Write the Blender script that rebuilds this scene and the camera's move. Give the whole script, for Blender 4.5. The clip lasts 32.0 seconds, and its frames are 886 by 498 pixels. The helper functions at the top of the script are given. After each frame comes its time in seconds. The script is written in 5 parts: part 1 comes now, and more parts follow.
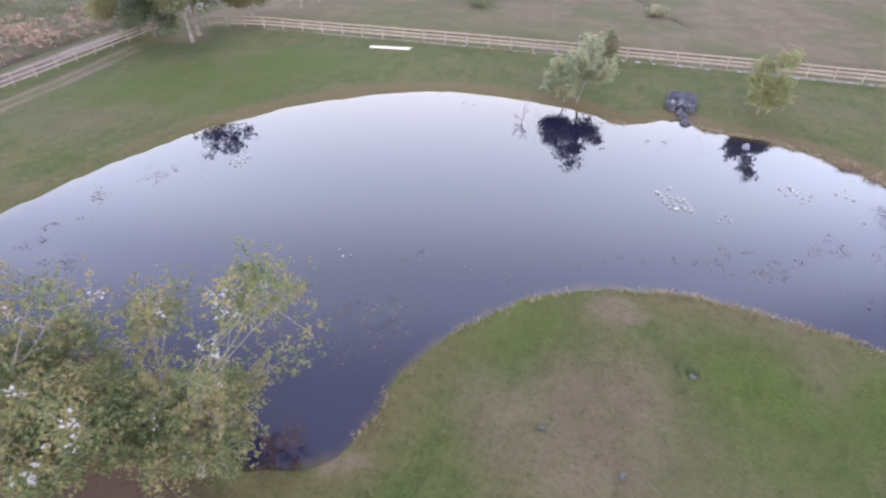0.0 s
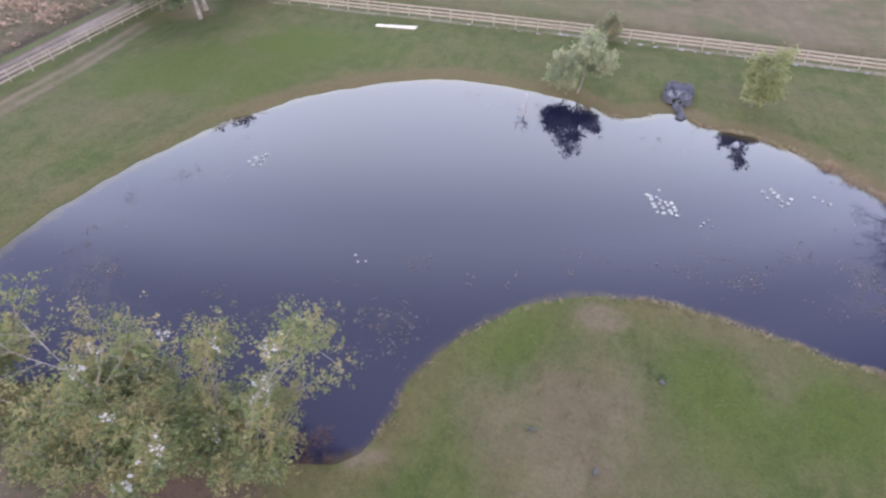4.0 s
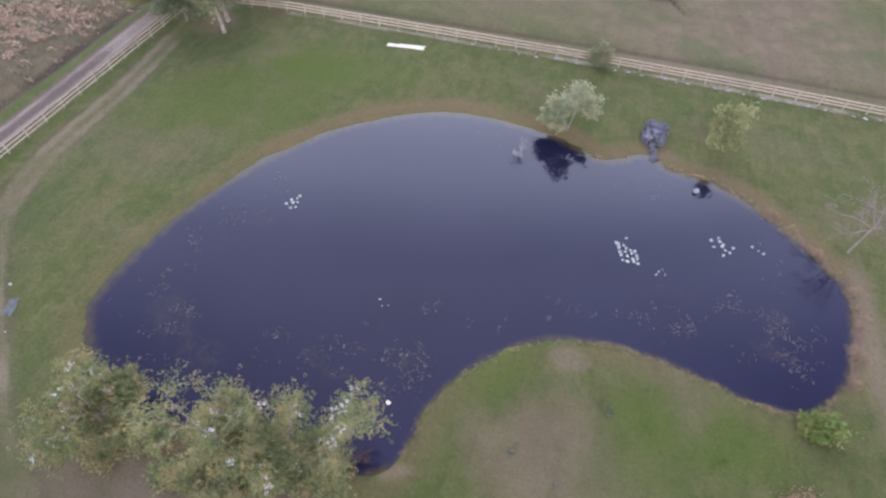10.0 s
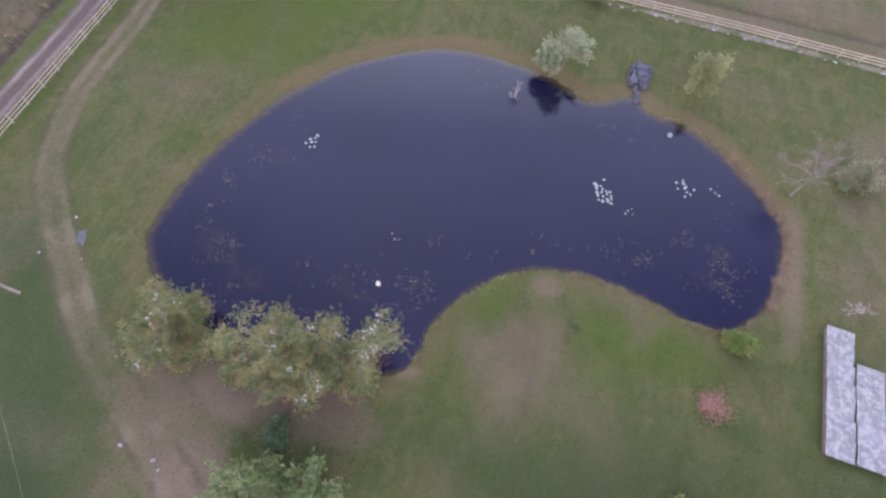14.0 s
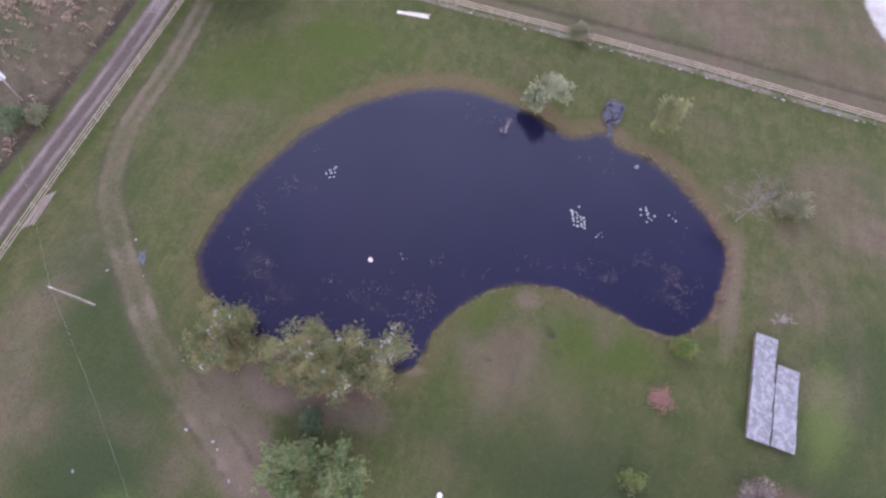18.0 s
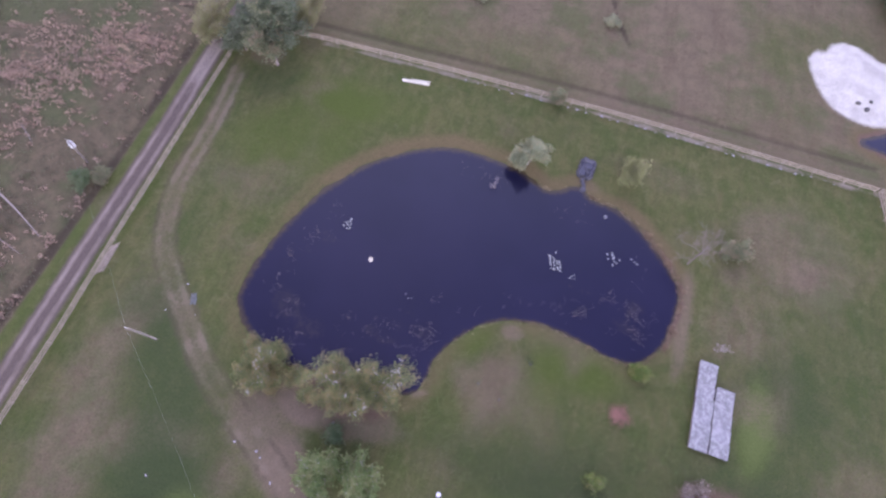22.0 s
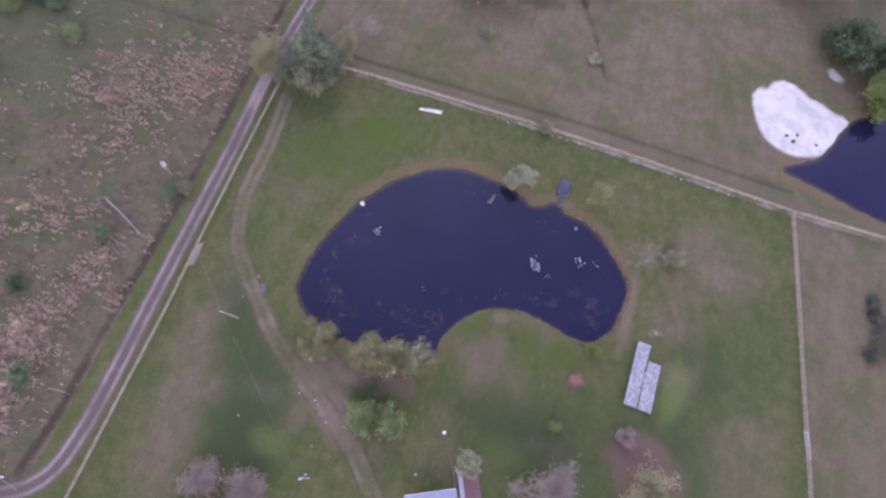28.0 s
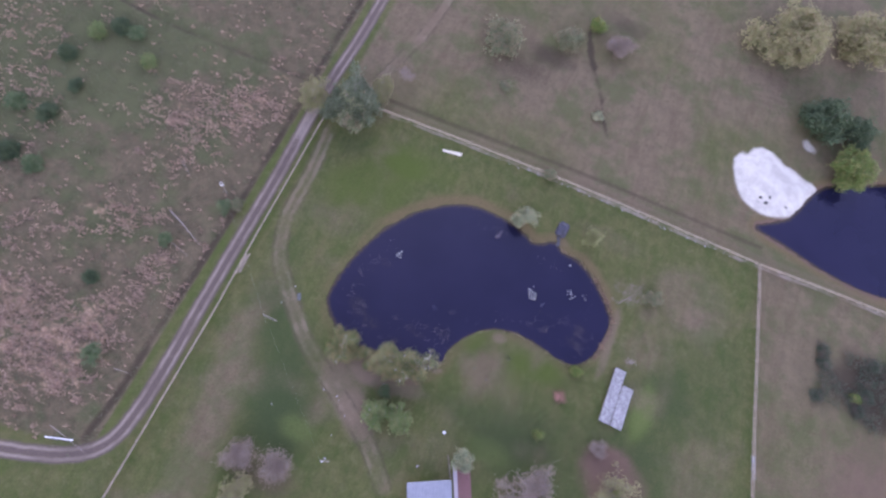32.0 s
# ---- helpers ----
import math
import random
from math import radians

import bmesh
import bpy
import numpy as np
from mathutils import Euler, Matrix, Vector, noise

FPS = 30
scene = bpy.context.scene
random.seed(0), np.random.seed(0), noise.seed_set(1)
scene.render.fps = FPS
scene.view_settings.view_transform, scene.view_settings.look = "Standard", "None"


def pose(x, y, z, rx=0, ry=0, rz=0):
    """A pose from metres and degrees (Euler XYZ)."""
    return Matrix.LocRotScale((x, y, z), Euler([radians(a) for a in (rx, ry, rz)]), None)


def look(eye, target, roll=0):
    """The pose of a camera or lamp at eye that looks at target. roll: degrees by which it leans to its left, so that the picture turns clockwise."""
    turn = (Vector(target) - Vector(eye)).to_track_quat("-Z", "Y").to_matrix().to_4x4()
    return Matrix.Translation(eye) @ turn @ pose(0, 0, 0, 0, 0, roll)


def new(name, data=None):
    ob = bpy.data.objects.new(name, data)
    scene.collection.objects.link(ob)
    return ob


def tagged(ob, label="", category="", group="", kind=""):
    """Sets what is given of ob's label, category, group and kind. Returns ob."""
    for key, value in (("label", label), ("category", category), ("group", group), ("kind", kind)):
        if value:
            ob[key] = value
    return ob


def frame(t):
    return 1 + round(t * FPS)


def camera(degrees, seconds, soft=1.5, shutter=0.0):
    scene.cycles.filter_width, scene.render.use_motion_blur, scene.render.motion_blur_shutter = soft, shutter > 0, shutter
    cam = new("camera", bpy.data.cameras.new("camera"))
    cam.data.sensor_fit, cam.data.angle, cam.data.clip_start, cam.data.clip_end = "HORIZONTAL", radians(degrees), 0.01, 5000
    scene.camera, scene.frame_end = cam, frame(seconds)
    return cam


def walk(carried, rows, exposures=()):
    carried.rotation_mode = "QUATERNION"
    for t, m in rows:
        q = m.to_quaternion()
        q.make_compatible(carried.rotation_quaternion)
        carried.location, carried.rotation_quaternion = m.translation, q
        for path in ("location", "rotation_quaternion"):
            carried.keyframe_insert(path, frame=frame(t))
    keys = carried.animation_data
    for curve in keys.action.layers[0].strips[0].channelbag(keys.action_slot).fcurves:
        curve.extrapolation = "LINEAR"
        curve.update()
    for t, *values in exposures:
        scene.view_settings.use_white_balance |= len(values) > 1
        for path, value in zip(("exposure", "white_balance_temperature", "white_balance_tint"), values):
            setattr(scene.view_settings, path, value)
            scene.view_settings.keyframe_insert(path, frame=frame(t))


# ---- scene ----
cam = camera(79.2, 32.0, soft=2.5)
PATH = [
    (0, (-4.698, -3.256, 17.952), (-6.893, 4.400, 11.906), 1.10),
    (0.5, (-4.595, -3.329, 18.420), (-6.844, 4.330, 12.396), 1.00),
    (1, (-4.601, -3.303, 18.889), (-6.866, 4.358, 12.874), 1.00),
    (1.5, (-4.579, -3.324, 19.560), (-6.854, 4.330, 13.540), 0.90),
    (2, (-4.653, -3.320, 20.355), (-6.923, 4.316, 14.310), 1.10),
    (2.5, (-4.701, -3.345, 20.977), (-6.940, 4.213, 14.824), 1.10),
    (3, (-4.842, -3.356, 21.618), (-6.912, 3.735, 14.877), 1.30),
    (3.5, (-4.915, -3.297, 22.191), (-6.971, 3.779, 15.430), 1.30),
    (5.5, (-5.032, -3.372, 24.426), (-6.918, 3.219, 17.145), 1.70),
    (6, (-5.050, -3.334, 24.830), (-6.932, 3.259, 17.550), 1.70),
    (6.5, (-5.125, -3.411, 25.639), (-7.010, 3.153, 18.335), 1.70),
    (7, (-5.202, -3.333, 26.448), (-7.072, 3.226, 19.134), 2.00),
    (7.5, (-5.328, -3.270, 27.674), (-7.193, 3.271, 20.343), 2.00),
    (8, (-5.409, -3.196, 29.094), (-7.269, 3.332, 21.751), 2.20),
    (8.5, (-5.673, -3.156, 30.569), (-7.503, 3.371, 23.217), 2.50),
    (9, (-5.827, -3.220, 31.596), (-7.643, 3.356, 24.285), 2.80),
    (9.5, (-5.952, -3.069, 33.401), (-7.727, 3.331, 25.925), 2.80),
    (10, (-6.267, -3.018, 34.842), (-7.882, 3.038, 27.050), 3.30),
    (10.5, (-6.415, -3.003, 36.068), (-8.016, 3.064, 28.281), 3.60),
    (11, (-6.603, -3.027, 37.263), (-8.158, 2.994, 29.432), 4.00),
    (11.5, (-6.795, -3.250, 38.280), (-8.070, 2.104, 29.931), 4.90),
    (12, (-6.947, -3.290, 39.491), (-8.032, 1.591, 30.830), 5.70),
    (12.5, (-7.107, -3.450, 40.511), (-8.182, 1.466, 31.869), 6.10),
    (13, (-7.405, -3.763, 41.283), (-8.456, 1.227, 32.681), 6.50),
    (13.5, (-7.414, -3.708, 42.446), (-8.459, 1.231, 33.813), 6.60),
    (14, (-7.652, -3.845, 43.591), (-8.482, 0.576, 34.660), 7.80),
    (14.5, (-7.542, -4.030, 44.475), (-8.267, 0.029, 35.365), 8.30),
    (16.5, (-8.637, -4.305, 49.459), (-9.217, -0.229, 40.346), 10.40),
    (17, (-8.790, -4.393, 51.024), (-9.365, -0.307, 41.915), 10.50),
    (17.5, (-8.899, -4.460, 52.536), (-9.470, -0.364, 43.431), 10.70),
    (18, (-9.029, -4.533, 54.181), (-9.594, -0.438, 45.076), 10.70),
    (18.5, (-9.062, -4.587, 55.737), (-9.627, -0.492, 46.632), 10.70),
    (19, (-9.270, -4.698, 57.427), (-9.830, -0.607, 48.320), 10.80),
    (19.5, (-9.310, -4.732, 59.088), (-9.876, -0.637, 49.983), 10.70),
    (20, (-9.378, -4.725, 60.702), (-9.953, -0.630, 51.597), 10.60),
    (20.5, (-9.479, -4.712, 62.365), (-10.053, -0.618, 53.260), 10.50),
    (21, (-9.575, -4.718, 63.989), (-10.149, -0.623, 54.884), 10.60),
    (21.5, (-9.774, -4.707, 65.709), (-10.344, -0.616, 56.602), 10.60),
    (22, (-9.788, -4.671, 67.410), (-10.357, -0.582, 58.302), 10.60),
    (22.5, (-10.512, -5.080, 69.114), (-11.007, -0.990, 60.002), 11.60),
    (23, (-10.252, -4.944, 70.974), (-10.513, -1.718, 61.512), 13.70),
    (23.5, (-10.156, -5.285, 72.508), (-10.422, -2.014, 63.062), 13.60),
    (24, (-10.596, -5.365, 74.447), (-10.836, -2.095, 65.000), 14.20),
    (24.5, (-11.171, -5.393, 76.413), (-11.395, -2.128, 66.964), 14.80),
    (25, (-11.310, -5.592, 78.498), (-11.550, -2.312, 69.054), 14.90),
    (25.5, (-11.645, -5.649, 80.368), (-11.870, -2.359, 70.928), 15.30),
    (27.5, (-13.915, -5.346, 89.519), (-14.036, -2.126, 80.052), 17.30),
    (28, (-14.460, -5.865, 91.491), (-14.560, -2.606, 82.038), 17.90),
    (28.5, (-14.901, -6.161, 93.742), (-14.991, -2.880, 84.296), 18.10),
    (29, (-15.194, -6.344, 95.970), (-15.278, -3.054, 86.527), 18.20),
    (29.5, (-15.573, -6.498, 98.142), (-15.658, -3.198, 88.703), 18.50),
    (30, (-16.090, -6.609, 100.239), (-16.170, -3.315, 90.797), 18.90),
    (30.5, (-16.628, -6.912, 102.370), (-16.712, -3.597, 92.936), 19.30),
    (31, (-17.172, -7.190, 104.403), (-17.262, -3.869, 94.971), 20.10),
    (31.5, (-17.790, -7.613, 105.976), (-17.900, -4.278, 96.549), 20.90),
    (32, (-18.312, -8.338, 107.118), (-18.442, -4.978, 97.701), 22.00),
]
EXPOSURE = [(0.0, 0.19, 6400, 17), (6.0, 0.19, 6500, 15), (10.0, 0.13, 6500, 15), (14.0, 0.04, 6400, 20), (19.0, -0.05, 6250, 27), (24.0, -0.10, 6000, 34), (29.0, -0.12, 5990, 32), (32.0, -0.13, 5850, 27)]
walk(cam, [(t, look(eye, target, roll)) for t, eye, target, roll in PATH], EXPOSURE)

# ---- light: thin bright cloud, the sun a pale spot high in front ----
SUN_AZ, SUN_EL = radians(-27.0), radians(67.0)
world = bpy.data.worlds.new("sky")
scene.world = world
world.use_nodes = True
wn, wl = world.node_tree.nodes, world.node_tree.links
wn.clear()
sky = wn.new("ShaderNodeTexSky")
sky.sky_type = "NISHITA"
sky.sun_disc = False
sky.sun_elevation = SUN_EL
sky.sun_rotation = SUN_AZ
sky.air_density, sky.dust_density, sky.ozone_density = 1.0, 0.4, 3.0
# a thin veil of cloud over it, bright and pale low down, opening to violet blue overhead
coord = wn.new("ShaderNodeTexCoord")
split = wn.new("ShaderNodeSeparateXYZ")
wl.new(coord.outputs["Generated"], split.inputs[0])
veil = wn.new("ShaderNodeValToRGB")
veil.color_ramp.interpolation = "EASE"
while len(veil.color_ramp.elements) < 6:
    veil.color_ramp.elements.new(0.5)
for e, (at, c) in zip(veil.color_ramp.elements, ((0.0, (1.22, 1.17, 1.12)), (0.32, (1.27, 1.27, 1.32)), (0.53, (1.26, 1.38, 1.60)), (0.67, (0.94, 1.03, 1.30)), (0.80, (0.48, 0.52, 0.72)), (1.0, (0.165, 0.165, 0.32)))):
    e.position, e.color = at, (*c, 1)
# the glow is brightest on the sun's side, in the north-north-west, and falls off to either hand
def sky_math(op, a, b):
    m = wn.new("ShaderNodeMath")
    m.operation = op
    for socket, value in zip(m.inputs, (a, b)):
        if isinstance(value, bpy.types.NodeSocket):
            wl.new(value, socket)
        else:
            socket.default_value = value
    return m.outputs[0]


hand = sky_math("ADD", sky_math("MULTIPLY", split.outputs["X"], 0.96), sky_math("MULTIPLY", split.outputs["Y"], 0.28))
fall = sky_math("SQRT", sky_math("MAXIMUM", sky_math("SUBTRACT", 1.0, sky_math("MULTIPLY", sky_math("MULTIPLY", hand, hand), 1.3)), 0.1), 0.0)
wl.new(sky_math("MINIMUM", sky_math("DIVIDE", split.outputs["Z"], fall), 1.0), veil.inputs[0])
dim = wn.new("ShaderNodeMix")
dim.data_type, dim.blend_type = "RGBA", "ADD"
dim.inputs[0].default_value = 0.02
wl.new(veil.outputs[0], dim.inputs[6])
wl.new(sky.outputs[0], dim.inputs[7])
back = wn.new("ShaderNodeBackground")
back.inputs["Strength"].default_value = 4.3
wout = wn.new("ShaderNodeOutputWorld")
wl.new(dim.outputs[2], back.inputs[0])
wl.new(back.outputs[0], wout.inputs[0])

sun_data = bpy.data.lights.new("sun", "SUN")
sun_data.energy = 0.0025
sun_data.angle = radians(0.5)
sun_data.color = (1.0, 0.96, 0.9)
sun = new("sun", sun_data)
sun_dir = Vector((math.sin(SUN_AZ) * math.cos(SUN_EL), math.cos(SUN_AZ) * math.cos(SUN_EL), math.sin(SUN_EL)))
sun.matrix_world = look(sun_dir * 200, (0, 0, 0))


# ---- material helpers ----
class Nodes:
    """A node material, built from short calls."""

    def __init__(self, name):
        self.mat = bpy.data.materials.new(name)
        self.mat.use_nodes = True
        self.n, self.l = self.mat.node_tree.nodes, self.mat.node_tree.links
        self.n.clear()
        self.out = self.n.new("ShaderNodeOutputMaterial")
        self.geo = self.n.new("ShaderNodeNewGeometry")
        self.pos = self.geo.outputs["Position"]

    def put(self, value, socket):
        if isinstance(value, bpy.types.NodeSocket):
            self.l.new(value, socket)
        elif isinstance(value, tuple):
            socket.default_value = value if len(value) == 4 else (*value, 1)
        else:
            socket.default_value = value

    def noise(self, scale, detail=4.0, rough=0.6, distort=0.0, vec=None):
        x = self.n.new("ShaderNodeTexNoise")
        self.l.new(vec or self.pos, x.inputs["Vector"])
        x.inputs["Scale"].default_value, x.inputs["Detail"].default_value = scale, detail
        x.inputs["Roughness"].default_value, x.inputs["Distortion"].default_value = rough, distort
        return x.outputs["Fac"]

    def stretch(self, sx, sy, sz, turn=0.0):
        m = self.n.new("ShaderNodeMapping")
        self.l.new(self.pos, m.inputs["Vector"])
        m.inputs["Scale"].default_value = (sx, sy, sz)
        m.inputs["Rotation"].default_value = (0, 0, turn)
        return m.outputs[0]

    def attr(self, name):
        a = self.n.new("ShaderNodeAttribute")
        a.attribute_name = name
        return a.outputs["Fac"]

    def ramp(self, fac, lo, hi, a=0.0, b=1.0):
        m = self.n.new("ShaderNodeMapRange")
        m.interpolation_type = "SMOOTHSTEP"
        self.put(fac, m.inputs[0])
        for i, v in enumerate((lo, hi, a, b)):
            m.inputs[i + 1].default_value = v
        return m.outputs[0]

    def math(self, op, a, b=0.0, clamp=False):
        m = self.n.new("ShaderNodeMath")
        m.operation, m.use_clamp = op, clamp
        self.put(a, m.inputs[0])
        self.put(b, m.inputs[1])
        return m.outputs[0]

    def mix(self, fac, a, b, mode="MIX"):
        m = self.n.new("ShaderNodeMix")
        m.data_type, m.blend_type = "RGBA", mode
        self.put(fac, m.inputs[0])
        self.put(a, m.inputs[6])
        self.put(b, m.inputs[7])
        return m.outputs[2]

    def island(self):
        return self.geo.outputs["Random Per Island"]

    def chance(self):
        return self.n.new("ShaderNodeObjectInfo").outputs["Random"]

    def bump(self, height, strength=0.4, distance=0.05):
        b = self.n.new("ShaderNodeBump")
        b.inputs["Strength"].default_value, b.inputs["Distance"].default_value = strength, distance
        self.l.new(height, b.inputs["Height"])
        return b.outputs[0]

    def finish(self, colour, rough=0.9, metal=0.0, bump=None, ior=1.45, spec=0.3):
        p = self.n.new("ShaderNodeBsdfPrincipled")
        self.put(colour, p.inputs["Base Color"])
        self.put(rough, p.inputs["Roughness"])
        p.inputs["Metallic"].default_value = metal
        p.inputs["IOR"].default_value = ior
        p.inputs["Specular IOR Level"].default_value = spec
        if bump is not None:
            self.l.new(bump, p.inputs["Normal"])
        self.l.new(p.outputs[0], self.out.inputs[0])
        return self.mat


def plain(name, a, b, scale=3.0, rough=0.85, bump=0.3, dist=0.02, metal=0.0, spec=0.3):
    """A surface of two shades, mixed at a coarse and a fine scale, with relief."""
    k = Nodes(name)
    coarse, fine = k.noise(scale, 3), k.noise(scale * 9, 5)
    col = k.mix(k.ramp(coarse, 0.3, 0.7), a, b)
    col = k.mix(k.ramp(fine, 0.35, 0.75, 0, 0.5), col, tuple(0.6 * c for c in a))
    return k.finish(col, rough, metal, k.bump(fine, bump, dist), spec=spec)


def foliage(name, a, b, c=None):
    """Leaves: each one of its own shade, letting some light through."""
    k = Nodes(name)
    col = k.mix(k.island(), a, b)
    if c:
        col = k.mix(k.ramp(k.noise(0.8, 2), 0.45, 0.62), col, c)
    d, t = (k.n.new("ShaderNodeBsdf" + x) for x in ("Principled", "Translucent"))
    k.l.new(col, d.inputs["Base Color"])
    d.inputs["Roughness"].default_value = 0.6
    d.inputs["Specular IOR Level"].default_value = 0.25
    k.l.new(col, t.inputs["Color"])
    s = k.n.new("ShaderNodeMixShader")
    s.inputs[0].default_value = 0.35
    k.l.new(d.outputs[0], s.inputs[1])
    k.l.new(t.outputs[0], s.inputs[2])
    k.l.new(s.outputs[0], k.out.inputs[0])
    return k.mat


# ---- plan ----
def spline(points, closed=False, steps=6):
    """A smooth line through points of the plan."""
    pts = [np.array(p, float) for p in points]
    n, out = len(pts), []
    last = n if closed else n - 1
    for i in range(last):
        p1, p2 = pts[i], pts[(i + 1) % n]
        p0 = pts[i - 1] if closed or i > 0 else 2 * p1 - p2
        p3 = pts[(i + 2) % n] if closed or i + 2 < n else 2 * p2 - p1
        for s in range(steps):
            u = s / steps
            out.append(0.5 * (2 * p1 + (p2 - p0) * u + (2 * p0 - 5 * p1 + 4 * p2 - p3) * u * u + (3 * p1 - p0 - 3 * p2 + p3) * u ** 3))
    if not closed:
        out.append(pts[-1])
    return np.array(out)


POND = spline([(-36.7, 9.6), (-37.1, 14.5), (-36.2, 19.8), (-33.6, 27.3), (-30.6, 32.3), (-27.4, 36.2), (-22.4, 40.0), (-17.3, 42.1),
               (-12.0, 42.3), (-7.4, 41.9), (-4.9, 40.9), (-2.6, 39.9), (-0.6, 40.4), (1.2, 41.8), (2.8, 41.8), (4.6, 40.6), (7.9, 40.2),
               (10.4, 39.1), (12.9, 37.3), (15.2, 35.2), (17.4, 32.6), (18.8, 30.2), (18.6, 26.4), (17.6, 22.2), (15.8, 19.4), (13.6, 18.2),
               (10.7, 18.1), (6.5, 19.1), (2.4, 19.5), (-0.8, 19.2), (-3.9, 18.2), (-6.5, 16.3), (-8.9, 13.5), (-10.5, 10.3), (-10.7, 7.9),
               (-11.4, 6.2), (-14.0, 4.9), (-18.5, 5.6), (-23.0, 4.8), (-27.5, 4.2), (-32.0, 5.4)], True)
POND_FAR = spline([(44.5, 66.6), (51.8, 72.3), (56.1, 81.0), (60.5, 86.2), (69.0, 90.4), (78.0, 95.0), (92.0, 98.0), (104.0, 88.0),
                   (100.0, 69.0), (88.0, 64.2), (77.9, 62.9), (71.0, 62.3), (61.2, 63.0), (52.5, 64.8)], True)
ROAD = spline([(-110.0, -44.0), (-84.0, -38.5), (-70.0, -35.2), (-62.9, -32.4), (-59.2, -28.6), (-57.9, -23.0), (-57.6, -14.0), (-57.9, 0.0),
               (-58.1, 15.0), (-58.2, 30.0), (-58.8, 45.0), (-58.9, 57.0), (-58.4, 70.0), (-58.5, 84.0), (-59.0, 130.0), (-60.0, 190.0)])
TRACK = spline([(-54.5, 52.0), (-53.6, 43.4), (-52.9, 34.1), (-53.0, 27.8), (-52.9, 23.9), (-51.9, 19.1), (-49.3, 13.5), (-45.1, 8.9),
                (-41.0, 4.9), (-37.2, 1.3), (-33.0, -1.6), (-28.8, -4.2), (-24.6, -6.8), (-20.5, -9.4), (-16.5, -12.5), (-12.0, -17.0)])
ROAD[:, 0] -= 0.35
TRACK[:, 0] += 0.5 * np.exp(-((TRACK[:, 1] - 24) / 12) ** 2)
TRACK_NORTH = spline([(-52.5, 54.0), (-50.0, 60.0), (-47.5, 70.0), (-45.0, 82.0), (-43.0, 110.0)])
DITCH = spline([(-64.0, -30.0), (-63.0, -20.5), (-63.0, -5.7), (-62.5, 13.7), (-62.6, 34.6), (-63.0, 52.1), (-63.5, 68.7), (-63.3, 120.0)])
DITCH_FIELD = spline([(-63.4, 54.0), (-73.0, 54.2), (-84.3, 53.6), (-95.0, 53.2), (-105.6, 53.4), (-140.0, 56.0)])
DITCH_NORTH = spline([(-46.0, 57.8), (-28.0, 58.8), (-8.0, 60.2), (13.0, 61.2), (34.0, 61.6), (47.0, 62.0)])
RUN_NORTH = spline([(-8.5, 100.0), (-6.0, 93.4), (-2.9, 88.0), (-0.2, 83.2), (3.0, 76.5), (6.0, 70.5)])
FENCE_WEST = [(-55.3, -56.0), (-55.35, 0.0), (-55.85, 15.0), (-56.4, 51.5)]
FENCE_NORTH = [(-51.0, 53.8), (-28.6, 55.3), (-7.8, 56.4), (13.2, 57.0), (47.0, 57.2)]
FENCE_NORTH_EAST = [(47.0, 57.2), (62.0, 58.2), (100.0, 60.0)]
FENCE_EAST = [(47.0, 57.2), (49.9, 40.5), (52.7, 23.9), (55.4, 8.6), (61.1, -24.0)]


def inside(poly, x, y):
    c = np.zeros(x.shape, bool)
    px, py = poly[:, 0], poly[:, 1]
    for i in range(len(poly)):
        j = i - 1
        c ^= ((py[i] > y) != (py[j] > y)) & (x < (px[j] - px[i]) * (y - py[i]) / (py[j] - py[i] + 1e-9) + px[i])
    return c


def far(line, x, y, closed=False):
    """The distance of places from a line of the plan."""
    d = np.full(x.shape, 1e9)
    n = len(line)
    for i in range(n if closed else n - 1):
        a, b = line[i], line[(i + 1) % n]
        v = b - a
        u = np.clip(((x - a[0]) * v[0] + (y - a[1]) * v[1]) / (v @ v + 1e-9), 0, 1)
        d = np.minimum(d, np.hypot(x - a[0] - u * v[0], y - a[1] - u * v[1]))
    return d


def step(x, lo, hi):
    u = np.clip((x - lo) / (hi - lo), 0, 1)
    return u * u * (3 - 2 * u)


TABLE = np.random.RandomState(5).rand(256, 256)


def cloudy(x, y, size, octaves=4, shift=0):
    """Smooth noise from 0 to 1 over the plan."""
    total, amp, norm = np.zeros(x.shape), 1.0, 0.0
    for o in range(octaves):
        u, v = x / size * 2 ** o + 31.7 * (o + shift), y / size * 2 ** o + 17.3 * (o + 2 * shift)
        i, j = np.floor(u).astype(int), np.floor(v).astype(int)
        f, g = step(u - i, 0, 1), step(v - j, 0, 1)
        q = lambda a, b: TABLE[a % 256, b % 256]
        total += amp * ((q(i, j) * (1 - f) + q(i + 1, j) * f) * (1 - g) + (q(i, j + 1) * (1 - f) + q(i + 1, j + 1) * f) * g)
        norm, amp = norm + amp, amp * 0.5
    return total / norm


def blot(x, y, cx, cy, rx, ry, turn=0.0, soft=0.5):
    """A soft-edged oval patch with a ragged outline."""
    c, s = math.cos(radians(turn)), math.sin(radians(turn))
    u, v = ((x - cx) * c + (y - cy) * s) / rx, (-(x - cx) * s + (y - cy) * c) / ry
    r = np.hypot(u, v) + 0.5 * (cloudy(x, y, min(rx, ry), 3, 3) - 0.5)
    return 1 - step(r, 1 - soft, 1 + soft)


